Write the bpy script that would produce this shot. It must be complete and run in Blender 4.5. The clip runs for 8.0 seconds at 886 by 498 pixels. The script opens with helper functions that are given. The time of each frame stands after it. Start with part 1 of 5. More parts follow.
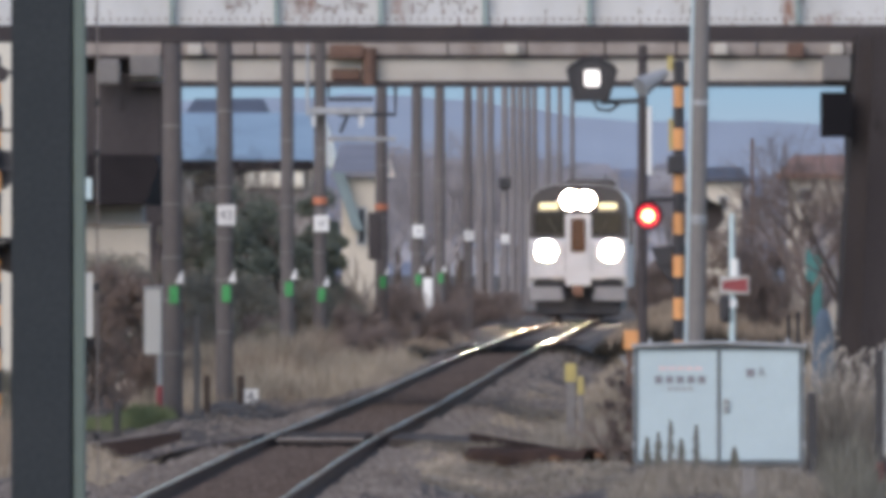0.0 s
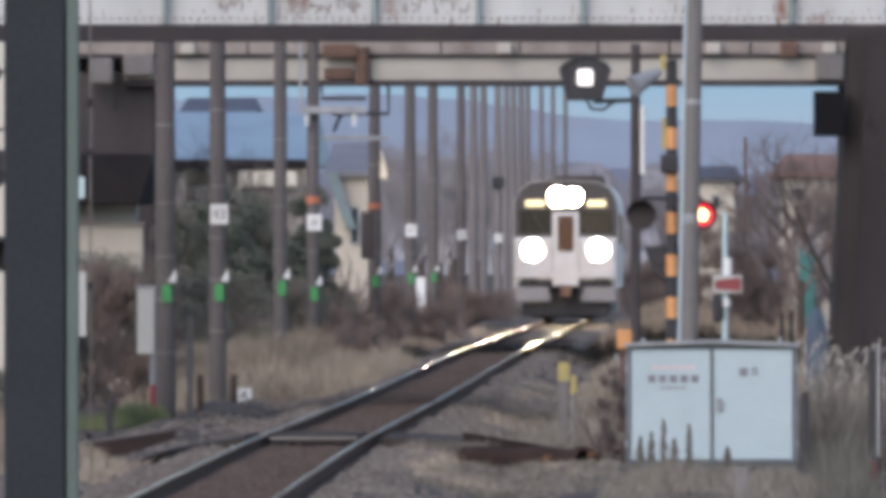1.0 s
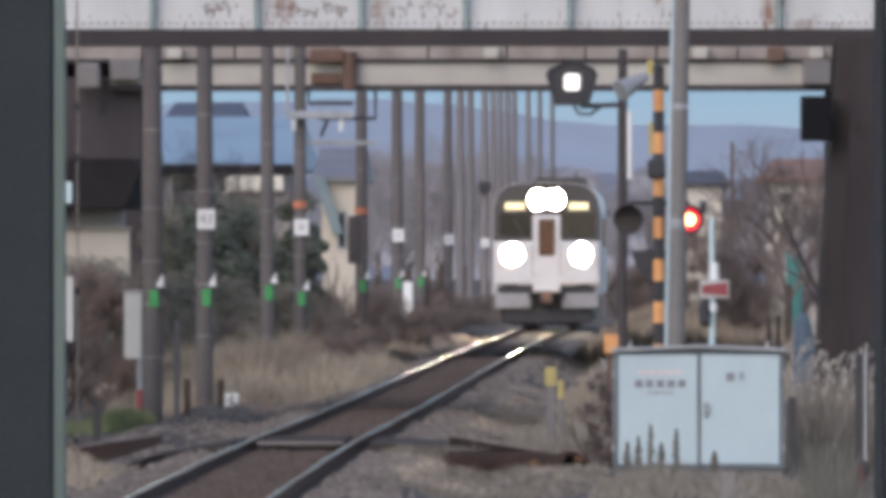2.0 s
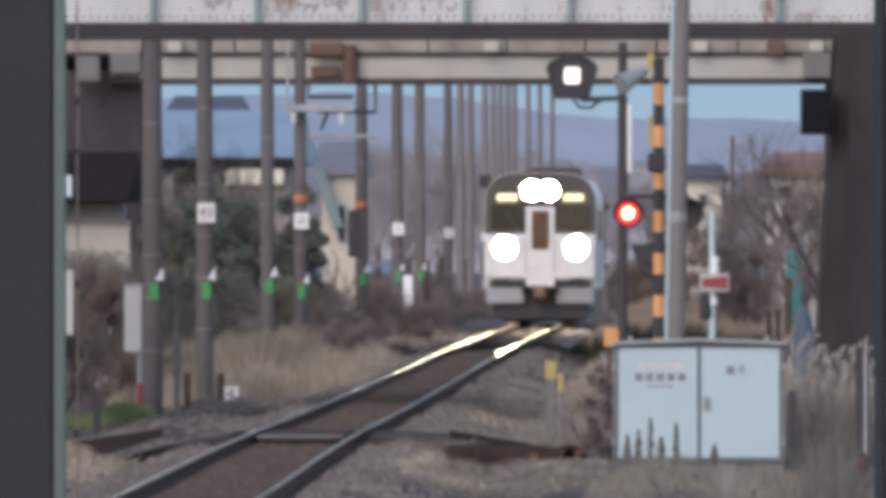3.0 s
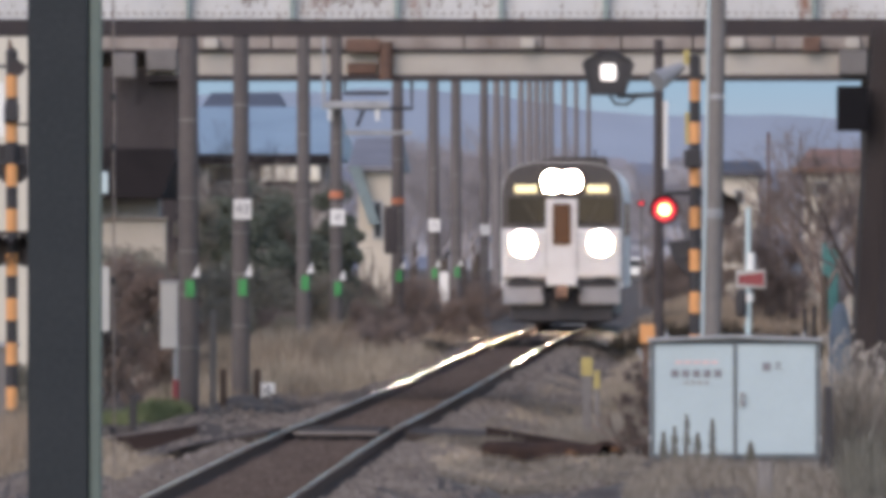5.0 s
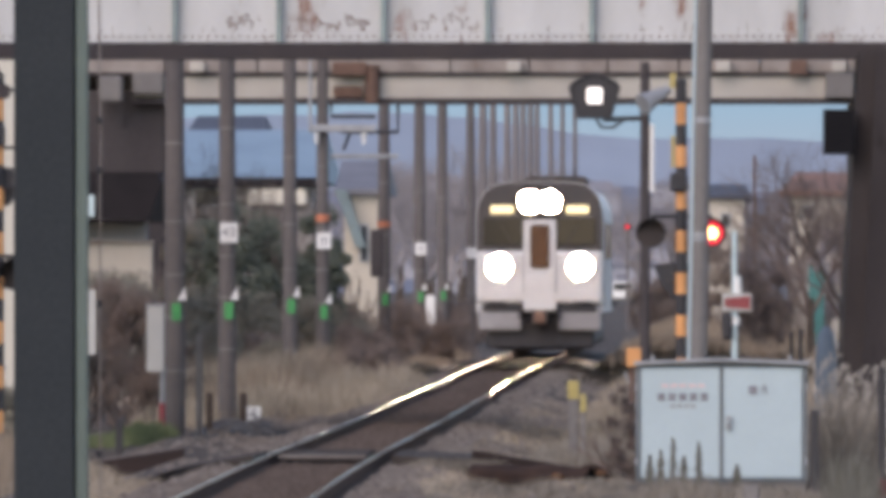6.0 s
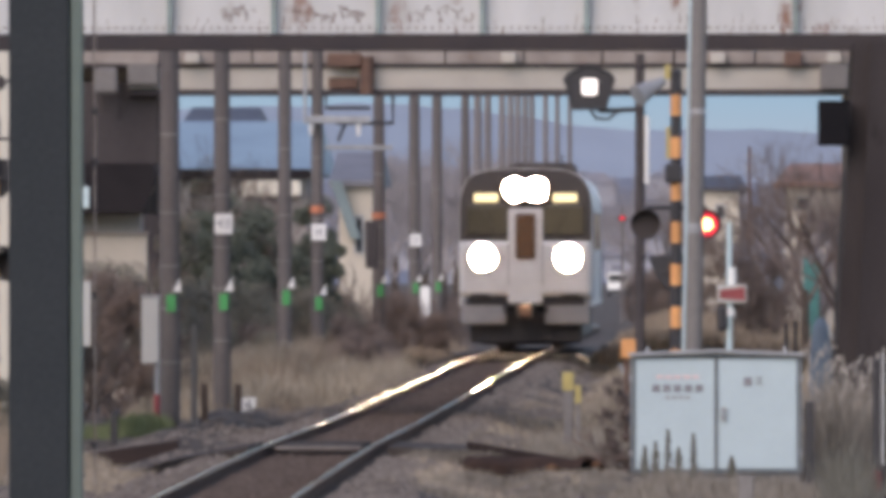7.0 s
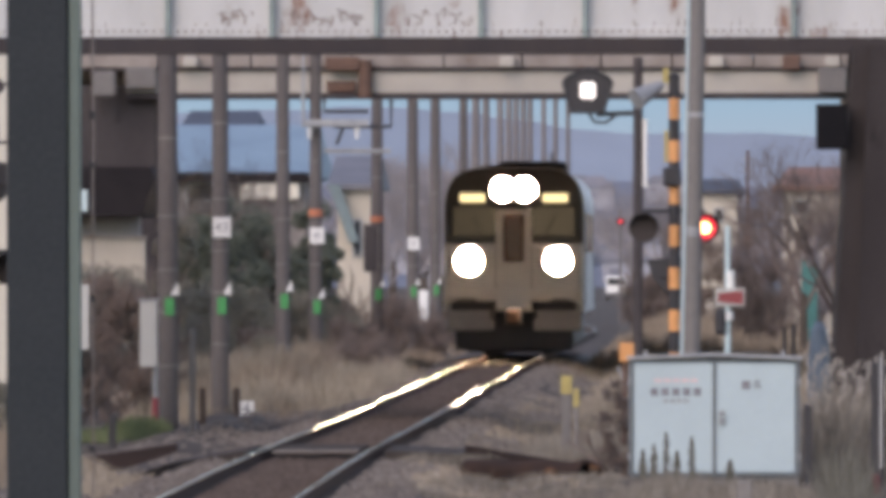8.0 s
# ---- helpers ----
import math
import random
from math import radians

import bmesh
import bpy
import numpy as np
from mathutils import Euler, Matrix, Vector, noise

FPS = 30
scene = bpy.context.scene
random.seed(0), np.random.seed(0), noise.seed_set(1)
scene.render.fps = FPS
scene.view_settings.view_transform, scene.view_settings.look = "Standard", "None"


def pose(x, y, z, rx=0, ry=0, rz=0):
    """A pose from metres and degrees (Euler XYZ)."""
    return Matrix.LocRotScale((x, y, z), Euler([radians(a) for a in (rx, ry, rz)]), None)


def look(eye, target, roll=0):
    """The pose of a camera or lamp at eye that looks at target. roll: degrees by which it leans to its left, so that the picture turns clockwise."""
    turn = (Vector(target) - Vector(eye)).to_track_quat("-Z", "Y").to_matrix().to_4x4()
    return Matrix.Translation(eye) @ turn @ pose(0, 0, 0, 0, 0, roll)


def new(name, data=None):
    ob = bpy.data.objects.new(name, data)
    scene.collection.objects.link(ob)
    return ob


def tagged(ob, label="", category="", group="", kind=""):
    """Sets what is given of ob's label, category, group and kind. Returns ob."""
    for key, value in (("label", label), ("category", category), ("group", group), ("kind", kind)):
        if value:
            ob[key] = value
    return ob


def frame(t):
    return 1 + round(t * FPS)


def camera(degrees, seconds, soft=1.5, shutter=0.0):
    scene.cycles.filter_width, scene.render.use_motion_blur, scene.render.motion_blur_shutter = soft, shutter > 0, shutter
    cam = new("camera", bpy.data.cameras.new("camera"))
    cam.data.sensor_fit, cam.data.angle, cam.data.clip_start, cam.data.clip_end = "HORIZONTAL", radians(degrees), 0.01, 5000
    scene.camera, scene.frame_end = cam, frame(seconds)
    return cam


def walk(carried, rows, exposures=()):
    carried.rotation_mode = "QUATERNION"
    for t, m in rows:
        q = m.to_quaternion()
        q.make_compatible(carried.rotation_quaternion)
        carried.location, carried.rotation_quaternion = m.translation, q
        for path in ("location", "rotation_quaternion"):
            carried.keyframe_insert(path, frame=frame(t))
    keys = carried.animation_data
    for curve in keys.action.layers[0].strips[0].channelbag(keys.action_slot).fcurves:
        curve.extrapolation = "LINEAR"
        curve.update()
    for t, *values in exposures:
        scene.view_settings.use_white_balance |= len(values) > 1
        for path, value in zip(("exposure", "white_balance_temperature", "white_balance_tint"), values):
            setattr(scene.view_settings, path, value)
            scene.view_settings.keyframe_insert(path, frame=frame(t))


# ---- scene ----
# A fixed standpoint beside a single-track line, seen through a long lens; y runs along the track, z = 0 is the rail top.
EYE = (0.0, 0.0, 1.86)
PATH = [(0.0, 1.3176, 0.0391), (0.5, 1.3017, 0.0310), (1.0, 1.2856, 0.0352), (1.5, 1.3095, 0.0589),
        (1.7, 1.2577, 0.0625), (2.8, 1.2056, 0.0313), (3.0, 1.2259, 0.0271), (3.5, 1.3376, -0.0526),
        (3.8, 1.3957, -0.0807), (4.0, 1.4610, -0.0966), (4.2, 1.4998, -0.0755), (4.5, 1.5208, -0.0487),
        (4.7, 1.4633, -0.0182), (5.8, 1.3436, 0.0781), (6.0, 1.3295, 0.1188), (6.2, 1.3150, 0.1380),
        (6.5, 1.3176, 0.1388), (6.8, 1.3358, 0.0912), (7.0, 1.3056, 0.0789), (7.2, 1.2681, 0.1068),
        (7.5, 1.2897, 0.1307), (8.0, 1.2975, 0.0951)]
cam = camera(4.0815, 8.0, soft=5.8)
walk(cam, [(t, pose(*EYE, 90 + pitch, 0, yaw)) for t, yaw, pitch in PATH], exposures=[(0, 0.87, 7250, 18), (8, 0.86, 7750, 23)])

# ---- daylight: dull winter dusk, soft light from behind the standpoint ----
world = bpy.data.worlds.new("dusk_sky")
scene.world = world
world.use_nodes = True
wn, wl = world.node_tree.nodes, world.node_tree.links
sky = wn.new("ShaderNodeTexSky")
sky.sky_type = "NISHITA"
sky.sun_disc = False
sky.sun_elevation = radians(33)
sky.sun_rotation = radians(205)
sky.air_density = 1.0
sky.dust_density = 0.15
sky.ozone_density = 3.0
wl.new(sky.outputs[0], wn["Background"].inputs[0])
wn["Background"].inputs[1].default_value = 0.13
sun = new("sun", bpy.data.lights.new("sun", "SUN"))
sun.data.energy = 1.25
sun.data.angle = radians(50)
sun.data.color = (1.0, 0.93, 0.85)
sun.matrix_world = look((-28, -60, 43), (0, 0, 0))

TRACK = -4.23          # x of the track's centre line


def bend(y):
    """The line swings a little to the right as it nears the standpoint, and bends left far off."""
    return 0.22 * (max(0.0, 131 - y) / 35) ** 1.3 - 0.0006 * max(0.0, min(y, 900) - 350) ** 2


def rise(y):
    """The line climbs slightly beyond the crossing."""
    k = min(1.0, max(0.0, (y - 138) / 105))
    return 0.14 * k * k * (3 - 2 * k)


# ---- materials ----
def mat(name, a, b=None, scale=3.0, rough=0.8, bump=0.25, metal=0.0, spots=None, spot_at=0.62, spot_scale=1.5, grain=40.0,
        emit=None, power=0.0, stretch=(1, 1, 1), vary=0.12, speck=None):
    """Two tones mixed by coarse noise, a fine grain, optional stains, fine relief."""
    m = bpy.data.materials.new(name)
    m.use_nodes = True
    n, l = m.node_tree.nodes, m.node_tree.links
    p = n["Principled BSDF"]
    p.inputs["Roughness"].default_value = rough
    p.inputs["Metallic"].default_value = metal
    if rough > 0.84:
        p.inputs["Specular IOR Level"].default_value = 0.15
    tc = n.new("ShaderNodeTexCoord")
    mp = n.new("ShaderNodeMapping")
    mp.inputs["Scale"].default_value = stretch
    l.new(tc.outputs["Object"], mp.inputs[0])

    def tex(s, detail, rough_n=0.6):
        t = n.new("ShaderNodeTexNoise")
        t.inputs["Scale"].default_value = s
        t.inputs["Detail"].default_value = detail
        t.inputs["Roughness"].default_value = rough_n
        l.new(mp.outputs[0], t.inputs["Vector"])
        return t

    def mix(fac, c1, c2, kind="MIX"):
        x = n.new("ShaderNodeMix")
        x.data_type = "RGBA"
        x.blend_type = kind
        for sock, v in ((x.inputs["Factor"], fac), (x.inputs["A"], c1), (x.inputs["B"], c2)):
            if hasattr(v, "is_linked"):
                l.new(v, sock)
            elif isinstance(v, float):
                sock.default_value = v
            else:
                sock.default_value = (*v, 1)
        return x.outputs["Result"]

    def ramp(src, lo, hi):
        x = n.new("ShaderNodeMapRange")
        x.inputs["From Min"].default_value = lo
        x.inputs["From Max"].default_value = hi
        l.new(src, x.inputs["Value"])
        return x.outputs["Result"]

    b = b or tuple(c * 0.72 for c in a)
    speck = speck or (0.72 if rough > 0.75 else 0.93)
    coarse, fine = tex(scale, 4), tex(grain, 3)
    col = mix(ramp(coarse.outputs["Fac"], 0.3, 0.7), a, b)
    if spots:
        st = tex(spot_scale, 6, 0.7)
        col = mix(ramp(st.outputs["Fac"], spot_at, spot_at + 0.09), col, spots)
    col = mix(ramp(fine.outputs["Fac"], 0.25, 0.75), col, mix(1.0, col, (speck,) * 3, "MULTIPLY"))
    info = n.new("ShaderNodeObjectInfo")
    hsv = n.new("ShaderNodeHueSaturation")
    l.new(col, hsv.inputs["Color"])
    vr = n.new("ShaderNodeMapRange")
    vr.inputs["To Min"].default_value = 1 - vary
    vr.inputs["To Max"].default_value = 1 + vary
    l.new(info.outputs["Random"], vr.inputs["Value"])
    l.new(vr.outputs["Result"], hsv.inputs["Value"])
    l.new(hsv.outputs[0], p.inputs["Base Color"])
    if bump:
        bp = n.new("ShaderNodeBump")
        bp.inputs["Strength"].default_value = bump
        bp.inputs["Distance"].default_value = 0.01
        l.new(fine.outputs["Fac"], bp.inputs["Height"])
        l.new(bp.outputs[0], p.inputs["Normal"])
    if emit:
        p.inputs["Emission Color"].default_value = (*emit, 1)
        p.inputs["Emission Strength"].default_value = power
    return m


def leafy(name, a, b, rough=0.75):
    """Foliage and straw: tone differs from blade to blade."""
    m = bpy.data.materials.new(name)
    m.use_nodes = True
    n, l = m.node_tree.nodes, m.node_tree.links
    p = n["Principled BSDF"]
    p.inputs["Roughness"].default_value = rough
    geo = n.new("ShaderNodeNewGeometry")
    tc = n.new("ShaderNodeTexCoord")
    ns = n.new("ShaderNodeTexNoise")
    ns.inputs["Scale"].default_value = 0.9
    l.new(tc.outputs["Object"], ns.inputs["Vector"])
    ad = n.new("ShaderNodeMath")
    ad.operation = "MULTIPLY_ADD"
    ad.inputs[1].default_value = 0.6
    l.new(geo.outputs["Random Per Island"], ad.inputs[0])
    l.new(ns.outputs["Fac"], ad.inputs[2])
    mr = n.new("ShaderNodeMapRange")
    mr.inputs["From Min"].default_value = 0.35
    mr.inputs["From Max"].default_value = 1.15
    l.new(ad.outputs[0], mr.inputs["Value"])
    x = n.new("ShaderNodeMix")
    x.data_type = "RGBA"
    x.inputs["A"].default_value = (*a, 1)
    x.inputs["B"].default_value = (*b, 1)
    l.new(mr.outputs["Result"], x.inputs["Factor"])
    l.new(x.outputs["Result"], p.inputs["Base Color"])
    return m


STEEL_GREEN = mat("weathered_green_grey_paint", (0.041, 0.048, 0.053), (0.034, 0.041, 0.046), 2.0, 0.86, 0.1, vary=0.0)
STEEL_PALE = mat("pale_green_strip", (0.1, 0.14, 0.125), (0.08, 0.112, 0.1), 2.0, 0.55, 0.1, vary=0.0)
CONCRETE = mat("spun_concrete", (0.25, 0.235, 0.225), (0.19, 0.18, 0.175), 1.2, 0.85, 0.3, spots=(0.13, 0.12, 0.115), stretch=(1, 1, 0.3))
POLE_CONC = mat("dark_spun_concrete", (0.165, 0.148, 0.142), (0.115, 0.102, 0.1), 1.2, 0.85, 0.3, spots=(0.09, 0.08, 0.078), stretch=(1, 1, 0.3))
# pole concrete lightened for far poles: distance haze put into the colour
POLE_HAZED = mat("haze_paled_concrete", (0.235, 0.215, 0.212), (0.185, 0.168, 0.166), 1.2, 0.85, 0.2, stretch=(1, 1, 0.3))
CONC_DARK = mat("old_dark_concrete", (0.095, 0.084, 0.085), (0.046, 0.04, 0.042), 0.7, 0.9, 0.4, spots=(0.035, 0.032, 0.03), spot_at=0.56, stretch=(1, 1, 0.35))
PIER = mat("dark_pier_concrete", (0.066, 0.057, 0.057), (0.036, 0.031, 0.032), 0.7, 0.9, 0.4, spots=(0.03, 0.026, 0.026), spot_at=0.6, stretch=(1, 1, 0.35))
PITCH = mat("matt_black_steel", (0.009, 0.009, 0.011), (0.013, 0.012, 0.014), 4, 0.9, 0.1)
CONC_BROWN = mat("stained_deck_concrete", (0.4, 0.36, 0.33), (0.25, 0.21, 0.19), 1.4, 0.9, 0.4, spots=(0.17, 0.075, 0.045), spot_at=0.6, spot_scale=0.8)
GIRDER = mat("weathered_pale_girder_paint", (0.56, 0.57, 0.57), (0.42, 0.43, 0.43), 1.1, 0.65, 0.15, spots=(0.23, 0.12, 0.085), spot_at=0.6, spot_scale=2.2, stretch=(1, 1, 0.32), vary=0.05)
STIFF = mat("teal_grey_stiffener_paint", (0.24, 0.32, 0.31), (0.16, 0.2, 0.2), 2.0, 0.6, 0.15)
FLANGE = mat("dark_flange_steel", (0.034, 0.028, 0.033), (0.052, 0.04, 0.04), 1.5, 0.8, 0.3)
CREAM = mat("cream_girder_paint", (0.5, 0.47, 0.42), (0.38, 0.35, 0.31), 0.8, 0.7, 0.15, spots=(0.22, 0.17, 0.13), spot_at=0.66)
RUST = mat("rusty_steel", (0.21, 0.125, 0.095), (0.13, 0.085, 0.07), 5.0, 0.85, 0.4)
RAIL_TOP = mat("polished_rail_head", (0.5, 0.45, 0.43), (0.3, 0.25, 0.235), 1.2, 0.105, 0.02, metal=1.0, grain=8, stretch=(1, 0.5, 1))
RAIL_SIDE = mat("rust_brown_rail_web", (0.13, 0.08, 0.062), (0.085, 0.055, 0.045), 6.0, 0.95, 0.3)
SLEEPER = mat("creosoted_sleeper", (0.075, 0.06, 0.05), (0.05, 0.04, 0.035), 4, 0.9, 0.4)
BALLAST = mat("brown_grey_ballast_stone", (0.275, 0.24, 0.212), (0.115, 0.095, 0.085), 2.5, 0.95, 0.4, grain=25)
BALLAST_DARK = mat("rust_stained_ballast_stone", (0.17, 0.13, 0.11), (0.09, 0.07, 0.06), 2.5, 0.95, 0.4, grain=25)
ROADWAY = mat("worn_crossing_path", (0.075, 0.063, 0.055), (0.048, 0.04, 0.037), 3, 0.9, 0.4)
STAKE_WOOD = mat("grey_brown_stake_wood", (0.12, 0.09, 0.075), (0.08, 0.06, 0.052), 4, 0.9, 0.4)
TIMBER = mat("dark_brown_timber", (0.045, 0.031, 0.028), (0.028, 0.021, 0.021), 3, 0.85, 0.4, stretch=(0.3, 1, 2))
BOX_PAINT = mat("pale_blue_white_cabinet_paint", (0.41, 0.515, 0.55), (0.375, 0.47, 0.505), 1.5, 0.45, 0.03, vary=0.02)
BOX_GREY = mat("warm_grey_box_paint", (0.5, 0.5, 0.47), (0.44, 0.44, 0.42), 1.5, 0.5, 0.05)
BOX_FRAME = mat("grey_cabinet_frame_paint", (0.15, 0.17, 0.185), (0.1, 0.12, 0.13), 3, 0.55, 0.1)
BLACK = mat("black_paint", (0.022, 0.022, 0.026), (0.03, 0.028, 0.032), 4, 0.6, 0.1)
BLACK_LENS = mat("unlit_dark_red_lens", (0.035, 0.021, 0.019), (0.028, 0.019, 0.017), 6, 0.65, 0.05)
ORANGE = mat("faded_orange_warning_paint", (0.72, 0.34, 0.13), (0.6, 0.27, 0.1), 4, 0.6, 0.1)
BAND_DARK = mat("dirty_dark_red_paint", (0.16, 0.03, 0.035), (0.1, 0.025, 0.03), 4, 0.8, 0.2)
BAND_RED = mat("faded_red_orange_band", (0.5, 0.17, 0.09), (0.42, 0.14, 0.08), 4, 0.7, 0.1)
YELLOW = mat("dirty_yellow_paint", (0.44, 0.36, 0.13), (0.34, 0.27, 0.1), 4, 0.7, 0.2)
WHITE = mat("white_enamel", (0.78, 0.78, 0.76), (0.68, 0.68, 0.66), 4, 0.5, 0.05)
GREY = mat("galvanised_grey", (0.36, 0.37, 0.38), (0.26, 0.27, 0.28), 4, 0.5, 0.1, metal=0.2)
PALE_BLUE = mat("pale_cyan_tube_paint", (0.52, 0.66, 0.68), (0.44, 0.56, 0.58), 4, 0.4, 0.05)
RED = mat("dull_red_paint", (0.32, 0.055, 0.06), (0.22, 0.045, 0.05), 4, 0.6, 0.1)
GREEN = mat("bright_green_tape", (0.045, 0.34, 0.105), (0.035, 0.26, 0.08), 6, 0.6, 0.05)
RED_GLOW = mat("lit_red_lens", (0.6, 0.02, 0.02), rough=0.4, bump=0, emit=(1.0, 0.025, 0.07), power=0.6)
RED_CORE = mat("lit_lamp_core", (0.8, 0.3, 0.1), rough=0.4, bump=0, emit=(1.0, 0.55, 0.22), power=5.0)
WHITE_GLOW = mat("lit_white_panel", (0.8, 0.8, 0.8), rough=0.4, bump=0, emit=(0.95, 0.98, 1.0), power=0.6)
HEADLAMP = mat("lit_headlamp_lens", (0.9, 0.9, 0.85), rough=0.3, bump=0, emit=(1.0, 0.88, 0.68), power=320.0)
BLIND_GLOW = mat("lit_destination_blind", (0.7, 0.65, 0.4), rough=0.4, bump=0, emit=(1.0, 0.9, 0.5), power=0.75)
TRAIN_WHITE = mat("grimy_white_train_paint", (0.66, 0.66, 0.65), (0.56, 0.55, 0.54), 1.5, 0.45, 0.05, vary=0.02)
TRAIN_DARK = mat("dark_front_panel_paint", (0.045, 0.04, 0.04), (0.06, 0.05, 0.045), 2, 0.45, 0.05)
TRAIN_GLASS = mat("cab_window_glass", (0.012, 0.014, 0.016), (0.016, 0.018, 0.02), 2, 0.08, 0.0)
TRAIN_ROOF = mat("sooty_train_roof", (0.11, 0.095, 0.085), (0.075, 0.065, 0.06), 2, 0.85, 0.2)
SKIRT = mat("grey_skirt_paint", (0.3, 0.3, 0.31), (0.22, 0.22, 0.23), 2, 0.6, 0.1)
DOOR_GLASS = mat("brown_tinted_door_glass", (0.13, 0.06, 0.03), (0.1, 0.05, 0.03), 3, 0.2, 0.0)
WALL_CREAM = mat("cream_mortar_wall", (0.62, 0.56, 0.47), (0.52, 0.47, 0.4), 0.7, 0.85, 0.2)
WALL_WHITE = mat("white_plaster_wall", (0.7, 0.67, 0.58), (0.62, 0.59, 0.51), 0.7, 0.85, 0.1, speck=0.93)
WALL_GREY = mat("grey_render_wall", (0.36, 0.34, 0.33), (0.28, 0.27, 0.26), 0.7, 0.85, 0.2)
# near-black, with the shade of the eaves put into the colour
ROOF_DARK = mat("shade_black_roof", (0.02, 0.018, 0.02), (0.03, 0.026, 0.028), 1, 0.95, 0.2)
ROOF_BLUE = mat("faded_blue_metal_roof", (0.25, 0.355, 0.43), (0.2, 0.29, 0.36), 0.5, 0.6, 0.1)
ROOF_TEAL = mat("grey_teal_roof_sheet", (0.2, 0.27, 0.28), (0.15, 0.2, 0.21), 0.8, 0.7, 0.2)
ROOF_GREY = mat("grey_tile_roof", (0.19, 0.19, 0.21), (0.14, 0.14, 0.155), 0.8, 0.7, 0.3)
ROOF_SLATE = mat("dark_slate_blue_roof", (0.085, 0.1, 0.13), (0.07, 0.08, 0.105), 0.8, 0.8, 0.2)
ROOF_BROWN = mat("red_brown_tile_roof", (0.3, 0.15, 0.1), (0.2, 0.11, 0.08), 0.8, 0.75, 0.3)
WINDOW = mat("dark_window_glass", (0.03, 0.035, 0.04), (0.04, 0.045, 0.05), 1, 0.1, 0.0)
TEAL = mat("teal_net_fence", (0.06, 0.22, 0.2), (0.05, 0.17, 0.16), 2, 0.7, 0.1)
SHEET = mat("blue_grey_sheet", (0.16, 0.22, 0.29), (0.12, 0.16, 0.21), 3, 0.6, 0.3)
INK = mat("dark_lettering", (0.17, 0.17, 0.19), (0.2, 0.2, 0.22), 4, 0.6, 0.0)
INK_PINK = mat("faded_pink_lettering", (0.68, 0.48, 0.47), (0.64, 0.45, 0.44), 4, 0.6, 0.0)
BARK = mat("grey_brown_bark", (0.13, 0.105, 0.09), (0.08, 0.065, 0.055), 5, 0.9, 0.4)
TWIG = leafy("bare_winter_twigs", (0.09, 0.065, 0.055), (0.17, 0.13, 0.115))
# far copy of the twig colour, paled and greyed to paint in haze
TWIG_FAR = leafy("haze_greyed_twigs", (0.2, 0.182, 0.187), (0.33, 0.3, 0.305))
STRAW = leafy("dry_straw_grass", (0.25, 0.2, 0.15), (0.47, 0.4, 0.31))
STRAW_MID = leafy("brown_and_straw_grass", (0.16, 0.13, 0.1), (0.4, 0.34, 0.26))
STRAW_DULL = leafy("dull_brown_weeds", (0.13, 0.1, 0.075), (0.29, 0.23, 0.17))
RUSSET = leafy("russet_brown_twig_tips", (0.12, 0.085, 0.07), (0.25, 0.19, 0.155))
LEAF = leafy("dark_evergreen_leaves", (0.058, 0.075, 0.056), (0.125, 0.138, 0.105))
SCRUB = leafy("dull_olive_scrub", (0.115, 0.11, 0.085), (0.25, 0.225, 0.175))
WEED = leafy("grey_green_dead_weeds", (0.065, 0.067, 0.057), (0.155, 0.15, 0.125))
WEED_STRAW = leafy("grey_brown_dead_grass", (0.08, 0.071, 0.06), (0.27, 0.24, 0.198))
PLUME = leafy("pale_reed_plumes", (0.36, 0.31, 0.26), (0.6, 0.54, 0.47))
# distance haze is mixed into the base colours of slope, far walls and roofs
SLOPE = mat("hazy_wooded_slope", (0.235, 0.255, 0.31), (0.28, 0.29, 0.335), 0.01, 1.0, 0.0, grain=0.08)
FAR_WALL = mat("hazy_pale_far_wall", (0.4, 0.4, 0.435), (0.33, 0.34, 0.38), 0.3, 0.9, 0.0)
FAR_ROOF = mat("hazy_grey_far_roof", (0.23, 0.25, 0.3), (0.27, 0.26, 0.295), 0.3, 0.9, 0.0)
RUST_DARK = mat("dark_flaking_rust", (0.06, 0.037, 0.029), (0.03, 0.022, 0.021), 4.0, 0.95, 0.5, spots=(0.13, 0.065, 0.035), spot_at=0.64, spot_scale=5)
RUST_BRIGHT = mat("orange_flaking_rust", (0.19, 0.095, 0.048), (0.09, 0.05, 0.035), 9.0, 0.9, 0.5)
GRASS = leafy("short_green_grass", (0.075, 0.11, 0.045), (0.15, 0.18, 0.09))
# blue-grey of the far air painted into the hills' own colour
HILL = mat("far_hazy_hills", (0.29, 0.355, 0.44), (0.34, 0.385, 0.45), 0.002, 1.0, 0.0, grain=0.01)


# ---- mesh helpers ----
def thing(name, label, category, m=None, group=""):
    ob = new(name)
    ob.empty_display_size = 0.2
    if m is not None:
        ob.matrix_basis = m
    return tagged(ob, label, category, group)


def part(name, bm, material, parent=None, label="", smooth=False):
    me = bpy.data.meshes.new(name)
    bm.to_mesh(me)
    bm.free()
    if smooth:
        for f in me.polygons:
            f.use_smooth = True
    me.materials.append(material)
    ob = new(name, me)
    if parent is not None:
        ob.parent = parent
    if label:
        ob["label"] = label
    return ob


def box(c, s, bevel=0.0, turn=0.0, bm=None):
    """A box of size s round c, edges rounded by bevel, turned about z."""
    tmp = bmesh.new()
    bmesh.ops.create_cube(tmp, size=1.0, matrix=Matrix.Diagonal((*s, 1)))
    if bevel:
        bmesh.ops.bevel(tmp, geom=tmp.edges[:], offset=bevel, segments=2, profile=0.5, affect="EDGES")
    tmp.transform(Matrix.Translation(c) @ Matrix.Rotation(radians(turn), 4, "Z"))
    return join(tmp, bm)


